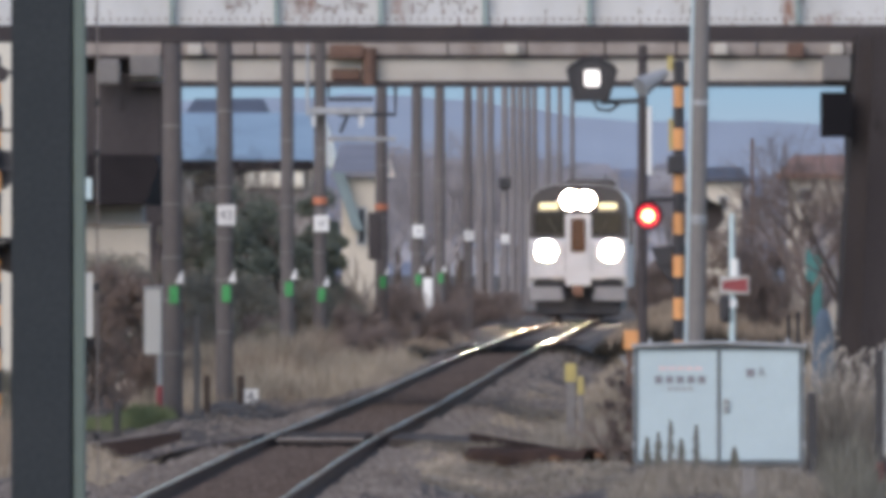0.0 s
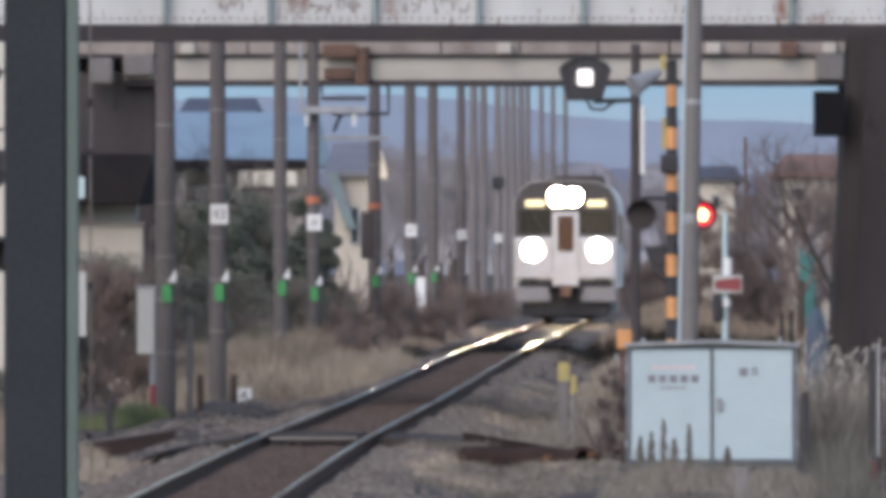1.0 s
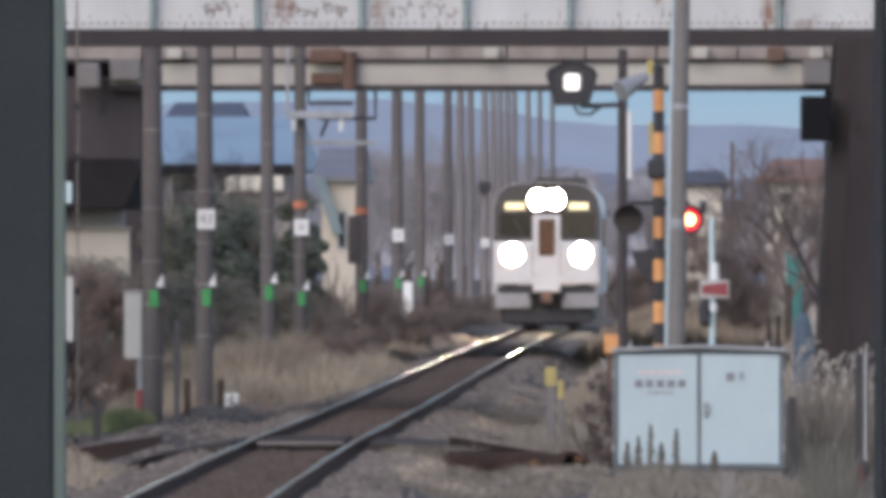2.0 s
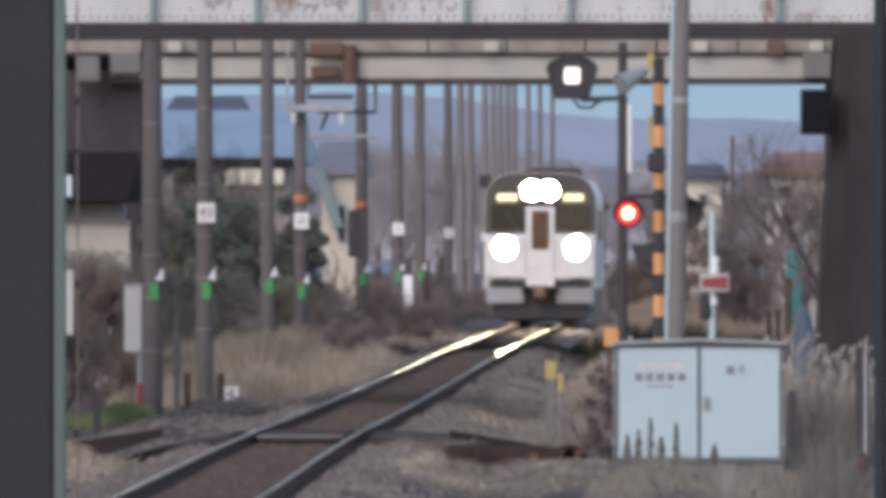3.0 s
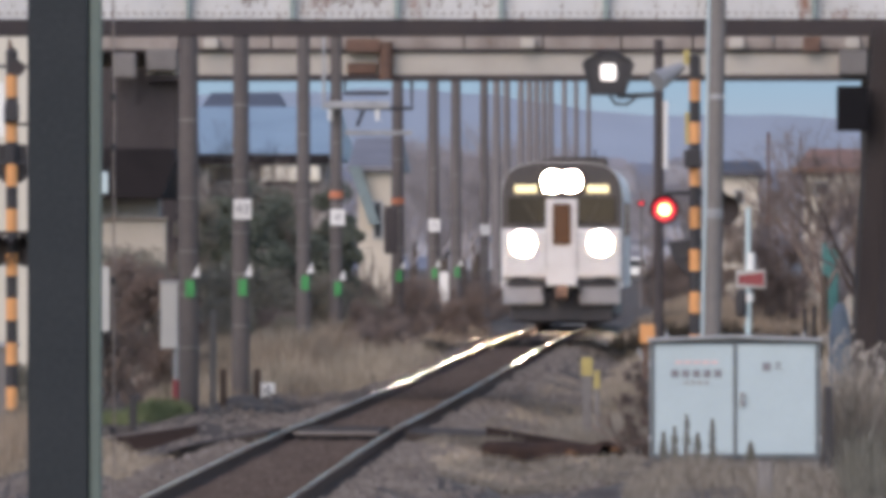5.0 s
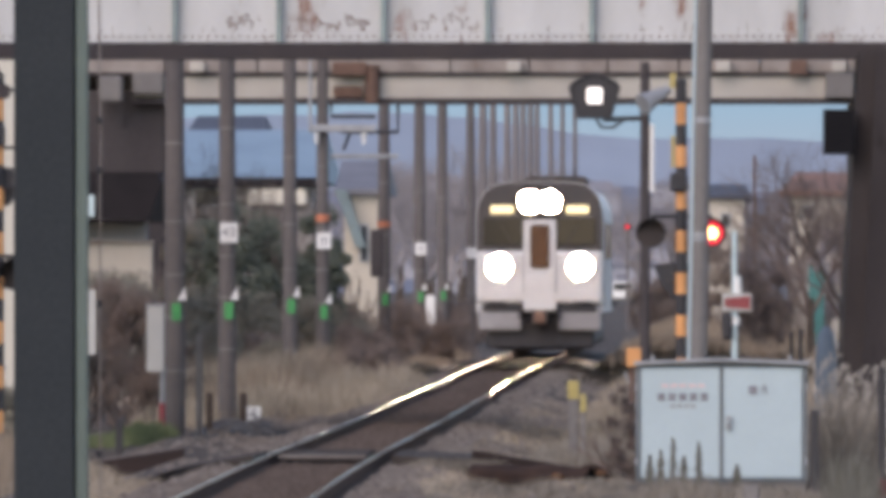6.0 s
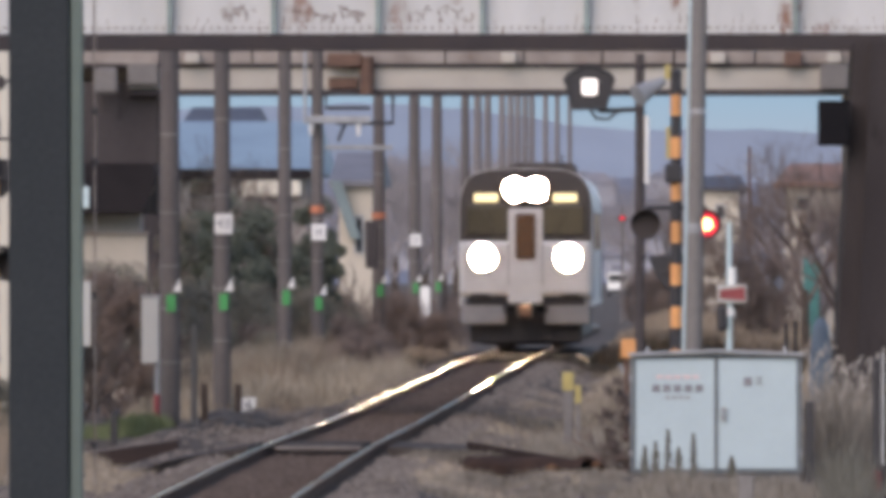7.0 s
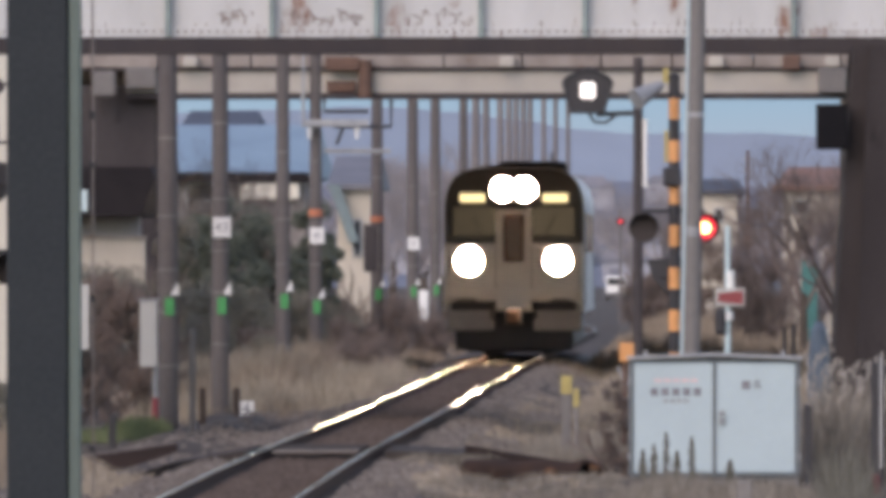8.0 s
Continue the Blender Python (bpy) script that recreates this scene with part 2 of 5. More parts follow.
def join(tmp, bm):
    if bm is None:
        return tmp
    me = bpy.data.meshes.new("t")
    tmp.to_mesh(me)
    tmp.free()
    bm.from_mesh(me)
    bpy.data.meshes.remove(me)
    return bm


def rod(p0, p1, r0, r1=None, n=12, bm=None):
    """A tapered round bar from p0 to p1."""
    p0, p1 = Vector(p0), Vector(p1)
    r1 = r0 if r1 is None else r1
    tmp = bmesh.new()
    d = p1 - p0
    q = d.to_track_quat("Z", "Y").to_matrix().to_4x4()
    bmesh.ops.create_cone(tmp, cap_ends=True, segments=n, radius1=r0, radius2=max(r1, 1e-4), depth=d.length,
                          matrix=Matrix.Translation((p0 + p1) / 2) @ q)
    return join(tmp, bm)


def tube(points, r, n=6, bm=None):
    """One bent round bar through the points."""
    tmp = bmesh.new()
    ps = [Vector(p) for p in points]
    closed = (ps[0] - ps[-1]).length < 1e-6
    prev = None
    for i, p in enumerate(ps):
        a = ps[i - 1] if i else (ps[-2] if closed else p)
        b = ps[i + 1] if i + 1 < len(ps) else (ps[1] if closed else p)
        d = (b - a).normalized()
        side = d.cross(Vector((0, 1, 0)) if abs(d.y) < 0.9 else Vector((1, 0, 0))).normalized()
        other = d.cross(side)
        row = [tmp.verts.new(p + (side * math.cos(6.2832 * k / n) + other * math.sin(6.2832 * k / n)) * r) for k in range(n)]
        if prev:
            for k in range(n):
                tmp.faces.new((prev[k], prev[(k + 1) % n], row[(k + 1) % n], row[k]))
        else:
            tmp.faces.new(row)
        prev = row
    tmp.faces.new(prev)
    bmesh.ops.recalc_face_normals(tmp, faces=tmp.faces[:])
    return join(tmp, bm)


def prism(profile, y0, y1, bm=None):
    """A profile of (x, z) pulled from y0 to y1."""
    tmp = bmesh.new()
    va = [tmp.verts.new((x, y0, z)) for x, z in profile]
    vb = [tmp.verts.new((x, y1, z)) for x, z in profile]
    tmp.faces.new(va)
    tmp.faces.new(vb[::-1])
    k = len(profile)
    for i in range(k):
        tmp.faces.new((va[i], vb[i], vb[(i + 1) % k], va[(i + 1) % k]))
    bmesh.ops.recalc_face_normals(tmp, faces=tmp.faces[:])
    return join(tmp, bm)


def lettering(name, text, size, at, material, parent):
    """Words in the built-in font, upright, facing the standpoint."""
    cu = bpy.data.curves.new(name, "FONT")
    cu.body, cu.size, cu.align_x, cu.align_y, cu.extrude = text, size, "CENTER", "CENTER", 0.002
    tmp = bpy.data.objects.new(name, cu)
    scene.collection.objects.link(tmp)
    bpy.context.view_layer.update()
    me = bpy.data.meshes.new_from_object(tmp.evaluated_get(bpy.context.evaluated_depsgraph_get()))
    bpy.data.objects.remove(tmp)
    me.transform(Matrix.Rotation(radians(90), 4, "X"))
    me.materials.clear()
    me.materials.append(material)
    ob = new(name, me)
    ob.parent = parent
    ob.location = at
    return ob


def raw(name, verts, faces, material, parent=None, label="", category="", kind=""):
    me = bpy.data.meshes.new(name)
    me.from_pydata(verts, [], faces)
    me.materials.append(material)
    ob = new(name, me)
    if parent is not None:
        ob.parent = parent
    return tagged(ob, label, category, "", kind)


# ---- ground ----
def bed(x, y):
    """Height of the ground: ballast bed, shoulders, side strips and a gentle roughness."""
    x -= bend(y)
    d = abs(x - TRACK)
    up = rise(y) * max(0.0, min(1.0, 2.2 - d / 3))
    z = -0.135
    if d > 1.1:
        z = -0.135 - 0.3 * min(1, (d - 1.1) / 0.9)
    if x > TRACK and 1.6 < d < 5.5:
        z += 0.2 * math.sin(min(1, (d - 1.6) / 3.9) * math.pi)
    if x < TRACK and 1.6 < d < 3.4:
        z += 0.2 * math.sin((d - 1.6) / 1.8 * math.pi)
    if d > 1.0 and y < 700 and abs(x) < 60:
        k = min(1, (d - 1.0) / 1.0)
        z += k * (0.13 * noise.noise((x * 0.9, y * 0.16, 0)) + 0.06 * noise.noise((x * 2.6, y * 0.6, 3)) + 0.03 * noise.noise((x * 6, y * 1.5, 7)))
    return z + up


def ground():
    xs = [-3000, -800, -200, -60, -30] + [-20 + 0.5 * i for i in range(18)] + [-11 + 0.16 * i for i in range(100)] + [5.0 + i for i in range(12)] + [30, 60, 200, 800, 3000]
    ys = [-200, 0, 30, 60] + [80 + 0.7 * i for i in range(230)] + [241.5 + 1.2 * i for i in range(100)] + [364 + 4 * i for i in range(33)] + [500, 550, 600, 700, 900, 1500, 2500, 4900]
    verts = [(x, y, bed(x, y)) for y in ys for x in xs]
    w = len(xs)
    faces = [(j * w + i, j * w + i + 1, (j + 1) * w + i + 1, (j + 1) * w + i) for j in range(len(ys) - 1) for i in range(w - 1)]
    m = mat("winter_trackside_earth", (0.135, 0.115, 0.098), (0.07, 0.057, 0.051), 0.8, 0.95, 0.5, spots=(0.24, 0.21, 0.165), spot_at=0.55, grain=15)
    return raw("ground", verts, faces, m, None, "brown trackside earth with dead grass and ballast", "ground", "structure")


ground()


def ballast(name, label, count, half0, half1, material, seed, far=170):
    """Loose stones over a strip of the bed."""
    rnd = random.Random(seed)
    verts, faces = [], []
    for i in range(count):
        y = 84 + far * rnd.random() ** 1.6
        x = TRACK + bend(y) + rnd.uniform(half0, half1)
        r = rnd.uniform(0.025, 0.06)
        d = abs(x - TRACK - bend(y))
        if d > 1.0 and y < 135 and noise.noise((x * 0.8, y * 0.35, 31)) > 0.12:
            continue
        if abs(d - 0.565) < 0.12 or (far > 160 and d < 0.6) or 128 < y < 133 or (d > 1.2 and noise.noise((x * 1.1, y * 0.2, 12)) < rnd.uniform(-0.5, 0.3)):
            continue
        z = bed(x, y) + r * 0.35
        k = len(verts)
        for dx, dy, dz in ((1, 0, 0), (-0.5, 0.87, 0), (-0.5, -0.87, 0), (rnd.uniform(-.4, .4), rnd.uniform(-.4, .4), rnd.uniform(0.6, 1.1))):
            verts.append((x + dx * r, y + dy * r, z + dz * r))
        faces += [(k, k + 1, k + 3), (k + 1, k + 2, k + 3), (k + 2, k, k + 3)]
    raw(name, verts, faces, material, None, label, "ballast", "stuff")


ballast("ballast", "loose brown-grey ballast stones beside the track", 34000, -2.7, 2.9, BALLAST, 5)
ballast("track_ballast", "dark rust-stained ballast stones between the rails", 16000, -0.5, 0.5, BALLAST_DARK, 6, far=150)


def loose_stones():
    """The nearest stones, each on its own, lie on the shoulders."""
    rnd = random.Random(91)
    bank = bpy.data.objects["ballast"]
    shapes = []
    for k in range(7):
        bm = bmesh.new()
        bmesh.ops.create_icosphere(bm, subdivisions=1, radius=1.0)
        for v in bm.verts:
            v.co *= 1 + 0.45 * noise.noise(v.co * 1.3 + Vector((k * 7.0, 0, 0)))
        bm.transform(Matrix.Diagonal((1, rnd.uniform(0.7, 1.0), rnd.uniform(0.5, 0.8), 1)))
        me = bpy.data.meshes.new("stone")
        bm.to_mesh(me)
        bm.free()
        me.materials.append(BALLAST)
        shapes.append(me)
    for i in range(300):
        y = rnd.uniform(115, 127.6)
        x = TRACK + bend(y) + (rnd.uniform(0.85, 2.7) if i % 3 else rnd.uniform(-2.3, -0.85))
        ob = new("stone", shapes[i % 7])
        ob.parent = bank
        r = rnd.uniform(0.03, 0.065)
        ob.matrix_basis = pose(x, y, bed(x, y) + r * 0.3, rnd.uniform(-25, 25), rnd.uniform(-25, 25), rnd.uniform(0, 360)) @ Matrix.Scale(r, 4)


# ---- track ----
def rail(x):
    t = thing("rail", "rust-brown steel rail with a polished bright head", "rail", pose(x, 0, 0), "rails of the track")
    w = [(-0.062, -0.153), (0.062, -0.153), (0.062, -0.142), (0.009, -0.125), (0.009, -0.04), (0.033, -0.03), (0.032, -0.008), (0.02, -0.003),
         (-0.02, -0.003), (-0.032, -0.008), (-0.033, -0.03), (-0.009, -0.04), (-0.009, -0.125), (-0.062, -0.142)]
    bm = bmesh.new()
    prev = None
    for i in range(101):
        y = 60 + 2.0 * i if i < 40 else 140 + 210 * (i - 40) / 42 if i < 82 else 350 + 550 * (i - 82) / 18
        row = [bm.verts.new((px + bend(y), y, pz + rise(y))) for px, pz in w]
        if prev:
            for a in range(len(w)):
                bm.faces.new((prev[a], prev[(a + 1) % len(w)], row[(a + 1) % len(w)], row[a]))
        prev = row
    bmesh.ops.recalc_face_normals(bm, faces=bm.faces[:])
    part("web", bm, RAIL_SIDE, t)
    bm = bmesh.new()
    # worn in short waves, so that light glints piecewise; one rail is worn round, the other flat
    if x < TRACK:
        crown = [(-0.021, -0.006), (-0.017, -0.001), (-0.012, 0.002)] + [(-0.004 + 0.026 * math.sin(radians(q)), 0.003 - 0.026 * (1 - math.cos(radians(q)))) for q in (0, 10, 20, 30, 40, 50, 60)]
    else:
        crown = [(-0.019, -0.008), (-0.0155, 0.003), (-0.005, 0.003), (0.005, 0.003), (0.0155, 0.003), (0.019, -0.008)]
    n = 1700
    prev = None
    for i in range(n + 1):
        y = 60 + 840 * (i / n) ** 1.5
        dz = 0.0022 * noise.noise((x * 7, y * 0.3, 1)) + 0.0022 * noise.noise((x * 3, y * 0.7, 9))
        row = [bm.verts.new((px + bend(y), y, pz + dz + rise(y))) for px, pz in crown]
        if prev:
            for a in range(len(crown) - 1):
                bm.faces.new((prev[a], prev[a + 1], row[a + 1], row[a]))
        prev = row
    part("head", bm, RAIL_TOP, t, "polished steel running surface", smooth=x < TRACK)


rail(TRACK - 0.565)
rail(TRACK + 0.565)


def sleepers():
    t = tagged(new("sleepers"), "dark creosoted sleepers under the rails", "sleepers", "", "stuff")
    me = bpy.data.meshes.new("sleeper")
    bm = box((0, 0, 0), (2.1, 0.2, 0.14), 0.012)
    bm.to_mesh(me)
    bm.free()
    me.materials.append(SLEEPER)
    rnd = random.Random(2)
    for i in range(290):
        ob = new("sleeper", me)
        ob.parent = t
        ob.matrix_basis = pose(TRACK + bend(100 + 0.62 * i) + rnd.uniform(-0.03, 0.03), 100 + 0.62 * i, -0.2 + rise(100 + 0.62 * i), 0, 0, rnd.uniform(-1, 1))


sleepers()


# ---- level crossing ----
def crossing():
    y0, y1 = 128.6, 132.6
    t = thing("crossing_road", "worn narrow footpath crossing edged with dark timber", "level crossing")
    prof = [(-6.746, -0.52), (-5.799, -0.16), (TRACK - 0.72, -0.012), (TRACK - 0.72, -0.18), (-5.799, -0.4), (-6.746, -0.75)]
    part("ramp", prism(prof, y0, y1), ROADWAY, t)
    prof = [(TRACK + 0.72, -0.012), (-2.604, -0.05), (-1.420, -0.4), (-1.420, -0.75), (-2.604, -0.4), (TRACK + 0.72, -0.18)]
    part("ramp", prism(prof, y0, y1), ROADWAY, t)
    for k in range(6):
        part("plank", box((TRACK, y0 + 0.35 + 0.66 * k, -0.03), (0.88, 0.6, 0.05), 0.008), SLEEPER, t)
    part("edge_strip", box((TRACK, y0 - 0.05, -0.02), (0.9, 0.04, 0.02), 0.006), CONC_BROWN, t, "pale worn edge strip between the rails")
    # retaining timbers on the near side
    for a, b in (((-6.919, -0.140), (-5.651, 0.046)), ((-2.674, 0.034), (-1.453, -0.175))):
        bm = bmesh.new()
        th = 0.25
        ta, tb = (th, 0.07) if a[0] < TRACK else (0.08, th)
        prism([(a[0], a[1] - ta), ((a[0] + b[0]) / 2, (a[1] + b[1]) / 2 - 0.18), (b[0], b[1] - tb), (b[0], b[1] + 0.02), (a[0], a[1] + 0.02)], y0 - 0.4, y0 - 0.15, bm)
        part("edge_timber", bm, TIMBER, t, "dark brown timber retaining the path's edge")


crossing()


def rusty_pipe():
    t = thing("rusty_pipe", "half-buried rust-brown culvert pipe with orange rusted mouth", "pipe")
    p0, p1 = Vector((-2.62, 125.60, -0.15)), Vector((-1.40, 124.90, -0.235))
    d = (p1 - p0).normalized()
    bm = bmesh.new()
    prev = None
    n = 22
    for i in range(17):
        c = p0 + (p1 - p0) * (i / 16)
        r = 0.095 + 0.075 * i / 16
        side = d.cross(Vector((0, 0, 1))).normalized()
        up = side.cross(d)
        row = []
        for k in range(n):
            a = 6.2832 * k / n
            q = r * (1 + 0.16 * noise.noise((i * 0.35, math.cos(a) * 1.6, math.sin(a) * 1.6)))
            row.append(bm.verts.new(c + (side * math.cos(a) + up * math.sin(a)) * q))
        if prev:
            for k in range(n):
                bm.faces.new((prev[k], prev[(k + 1) % n], row[(k + 1) % n], row[k]))
        prev = row
    bmesh.ops.recalc_face_normals(bm, faces=bm.faces[:])
    part("pipe", bm, RUST_DARK, t, "dark brown dented rusted pipe wall")
    part("mouth_ring", tube([p1 + Vector((0.165 * math.cos(6.2832 * k / 20), -0.02, 0.165 * math.sin(6.2832 * k / 20))) for k in range(21)], 0.03, 8), RUST_DARK, t, "thick rusted collar")
    # black disc closes the mouth and paints the darkness within
    part("inside", rod(p1 - d * 0.09, p1 - d * 0.07, 0.15, n=20), PITCH, t, "black disc standing in for the pipe's dark hollow")
    for k, (dx, dz, w) in enumerate(((0.14, 0.0, 0.1), (0.1, 0.1, 0.07), (0.03, -0.13, 0.08), (-0.35, 0.06, 0.1), (0.2, -0.09, 0.08))):
        bm = bmesh.new()
        bmesh.ops.create_icosphere(bm, subdivisions=2, radius=1.0)
        for v in bm.verts:
            v.co *= 1 + 0.4 * noise.noise(v.co * 1.9 + Vector((k * 5.0, 0, 0)))
        bm.transform(Matrix.Translation(p1 + Vector((dx, -0.07, dz))) @ Matrix.Diagonal((w * 0.8, 0.05, w * 0.5, 1)))
        part("rust_scale", bm, RUST_BRIGHT, t, "orange lump of flaking rust")


rusty_pipe()


# ---- train ----
def train():
    w, h0, h1 = 1.4, 1.2, 3.95
    t = thing("train", "white single railcar with dark cab front and lit headlamps", "train")

    def shell(z0, z1, inset=0.0):
        pts = []
        for i in range(25):
            a = math.pi * i / 24
            pts.append(((w - inset) * math.copysign(abs(math.cos(a)) ** 0.42, math.cos(a)), max(z0, 3.05 + (h1 - 3.05 - inset) * math.sin(a) ** 0.8)))
        return [(w - inset, z0)] + pts + [(-w + inset, z0)]

    part("body", prism(shell(1.05, h1), 0.12, 20.0), TRAIN_WHITE, t, "white car body")
    for k in (0,):
        part("aerial", rod((0.75, 1.2, 3.9), (0.75, 1.2, 4.25), 0.03, 0.015, n=8), BLACK, t)
        part("horn_cover", box((0.55, 0.9, 3.97), (0.34, 0.4, 0.2), 0.06), TRAIN_ROOF, t)
        part("roof", prism([(1.36, 3.2)] + [(1.3 * math.cos(math.pi * i / 16), 3.45 + 0.56 * math.sin(math.pi * i / 16) ** 0.7) for i in range(17)] + [(-1.36, 3.2)],
                           20.5 * k + 0.25, 20.5 * k + 19.8), TRAIN_ROOF, t, "sooty grey roof")
        part("roof_unit", box((0.3, 20.5 * k + 6, 3.97), (1.4, 3.0, 0.28), 0.11), TRAIN_ROOF, t)
        part("underframe", box((0, 20.5 * k + 10, 0.72), (2.4, 18.5, 0.7), 0.05), BLACK, t)
        for dy in (2.6, 4.7, 15.3, 17.4):
            ax = part("wheelset", rod((-0.62, 20.5 * k + dy, 0.43), (0.62, 20.5 * k + dy, 0.43), 0.07), RUST, t)
            for sx in (-0.6, 0.6):
                part("wheel", rod((sx - 0.06, 20.5 * k + dy, 0.43), (sx + 0.06, 20.5 * k + dy, 0.43), 0.43, n=24), RUST, ax)
    for sx in (-1, 1):
        for k in range(7):
            part("side_window", box((sx * 1.395, 4.2 + 2.0 * k, 2.65), (0.03, 1.3, 0.8), 0.01), TRAIN_GLASS, t)
        for yy in (2.2, 18.2):
            part("side_door", box((sx * 1.398, yy, 2.15), (0.03, 0.95, 1.95), 0.01), SKIRT, t)
    # face: upper dark mask, white waist, grey skirt
    part("front_mask", prism(shell(2.42, h1, 0.015), 0.02, 0.14), TRAIN_DARK, t, "dark brown-black upper front")
    bm = box((0, 0.03, 1.84), (2.78, 0.26, 1.16), 0.1)
    part("front_apron", bm, TRAIN_WHITE, t, "white lower front")
    for sx in (-1, 1):
        part("windscreen", box((sx * 0.78, -0.005, 2.86), (0.92, 0.06, 0.62), 0.025), TRAIN_GLASS, t, "black cab windscreen")
        part("wiper", rod((sx * 0.6, -0.05, 2.56), (sx * 0.85, -0.05, 3.0), 0.012, n=6), BLACK, t)
        part("destination_blind", box((sx * 0.83, -0.01, 3.33), (0.5, 0.05, 0.17), 0.015), BLIND_GLOW, t, "lit yellowish destination blind")
        hl = part("headlight", rod((sx * 0.895, -0.16, 2.07), (sx * 0.895, 0.1, 2.07), 0.3, 0.33, n=28), GREY, t, "round chrome-edged headlamp")
        part("lens", rod((sx * 0.895, -0.164, 2.07), (sx * 0.895, -0.155, 2.07), 0.26, n=28), HEADLAMP, hl, "blinding lit lens")
        part("step", box((sx * 0.95, -0.02, 1.28), (0.4, 0.16, 0.04), 0.01), BLACK, t)
        part("skirt", box((sx * 0.88, 0.1, 0.93), (0.96, 0.16, 0.54), 0.05), SKIRT, t, "grey snow-plough skirt")
        part("jumper_cable", tube([(sx * 0.42, -0.05, 1.2), (sx * 0.45, -0.12, 0.95), (sx * 0.3, -0.12, 0.85), (sx * 0.22, 0.0, 0.98)], 0.03), BLACK, t)
        part("handrail", rod((sx * 0.36, -0.12, 1.5), (sx * 0.36, -0.12, 2.35), 0.014, n=6), GREY, t)
    top = part("top_light_housing", box((0, -0.03, 3.5), (1.0, 0.22, 0.5), 0.1), TRAIN_DARK, t)
    for sx in (-0.22, 0.22):
        part("bezel", rod((sx, -0.142, 3.5), (sx, 0.0, 3.5), 0.24, 0.25, n=24), TRAIN_DARK, top)
        part("lens", rod((sx, -0.144, 3.5), (sx, -0.13, 3.5), 0.228, n=24), HEADLAMP, top, "blinding lit lens")
    door = part("gangway_door", box((0, -0.04, 2.1), (0.72, 0.14, 2.0), 0.03), TRAIN_WHITE, t, "white gangway door")
    part("door_window", box((0, -0.12, 2.52), (0.42, 0.03, 0.96), 0.06), DOOR_GLASS, door, "tall brown-tinted window")
    part("door_panel", box((0, -0.115, 1.62), (0.56, 0.02, 0.5), 0.01), TRAIN_WHITE, door)
    cp = part("coupler", box((0, -0.2, 0.95), (0.34, 0.6, 0.36), 0.06), BLACK, t, "black coupler")
    part("coupler_head", box((0, -0.52, 0.95), (0.26, 0.18, 0.26), 0.04), RUST, cp)
    part("buffer_beam", box((0, 0.06, 1.16), (2.5, 0.14, 0.18), 0.03), BLACK, t)
    part("plough", box((0, 0.3, 0.55), (2.35, 0.1, 0.56), 0.04), BLACK, t)
    part("rail_guard", box((0, 0.5, 0.33), (1.9, 0.08, 0.2), 0.02), BLACK, t)
    # the body hangs low on its wheels
    for ob in t.children:
        if not ob.name.startswith("wheelset"):
            ob.location.z -= 0.17
    return t


TRAIN = train()


# ---- near lineside column ----
def near_column():
    t = thing("steel_column", "weathered grey-green steel lineside column with a pale strip beside the flange", "column", pose(-3.284, 59.46, -0.4))
    part("flange", box((0, -0.14, 4), (0.286, 0.02, 8.0), 0.004), STEEL_GREEN, t, "dark grey-green front flange")
    part("flange", box((0, 0.14, 4), (0.286, 0.02, 8.0), 0.004), STEEL_GREEN, t, "dark grey-green rear flange")
    part("web", box((0, 0, 4), (0.014, 0.262, 8.0)), STEEL_GREEN, t)
    # added strip, coloured paler to show the rear flange catching light
    part("cable_duct", box((0.18, -0.1, 4), (0.062, 0.06, 8.0), 0.012), STEEL_PALE, t, "pale green strip added for the lit rear flange")
    part("base_plate", box((0, 0, 0.02), (0.5, 0.5, 0.04), 0.006), STEEL_GREEN, t)
    for z in (0.8, 2.0, 3.2, 4.4):
        part("duct_bracket", box((0.11, -0.08, z), (0.1, 0.03, 0.04)), STEEL_GREEN, t)
    c = thing("hanging_cable", "thin grey cable hanging slack beside the column", "cable")
    rnd = random.Random(8)
    pts = [(-3.022 + rnd.uniform(-0.004, 0.004), 59.46, -0.35 + 0.22 * i) for i in range(32)]
    part("cable", tube(pts, 0.005), CONC_BROWN, c)
    for z in (1.0, 1.72, 2.36, 2.6):
        part("clip", box((-3.027, 59.46, z), (0.028, 0.03, 0.035), 0.004), BLACK, c)
    c2 = thing("hanging_cable", "thin pale cable running up the column", "cable")
    pts = [(-3.422 + 0.003 * math.sin(i), 59.46 - 0.12, -0.4 + 0.25 * i) for i in range(30)]
    part("cable", tube(pts, 0.005), CONC_BROWN, c2)


near_column()


def opposite_column():
    t = thing("steel_column", "weathered grey-green steel lineside column with a grey conduit", "column", pose(1.03, 59.46, -0.4))
    part("flange", box((0, -0.14, 4), (0.3, 0.02, 8.0), 0.004), STEEL_GREEN, t, "dark grey-green front flange")
    part("flange", box((0, 0.14, 4), (0.3, 0.02, 8.0), 0.004), STEEL_GREEN, t, "dark grey-green rear flange")
    part("web", box((0, 0, 4), (0.014, 0.262, 8.0)), STEEL_GREEN, t)
    part("edge_strip", box((-0.162, -0.14, 4), (0.018, 0.03, 8.0), 0.004), STEEL_PALE, t, "pale green edge strip")
    part("conduit", rod((-0.21, -0.1, 0), (-0.21, -0.1, 8.0), 0.034, n=14), STEEL_GREEN, t, "grey conduit beside the flange")
    part("base_plate", box((0, 0, 0.02), (0.5, 0.5, 0.04), 0.006), STEEL_GREEN, t)
    for z in (0.8, 2.0, 3.2, 4.4):
        part("conduit_bracket", box((-0.17, -0.08, z), (0.09, 0.03, 0.04)), STEEL_GREEN, t)


opposite_column()


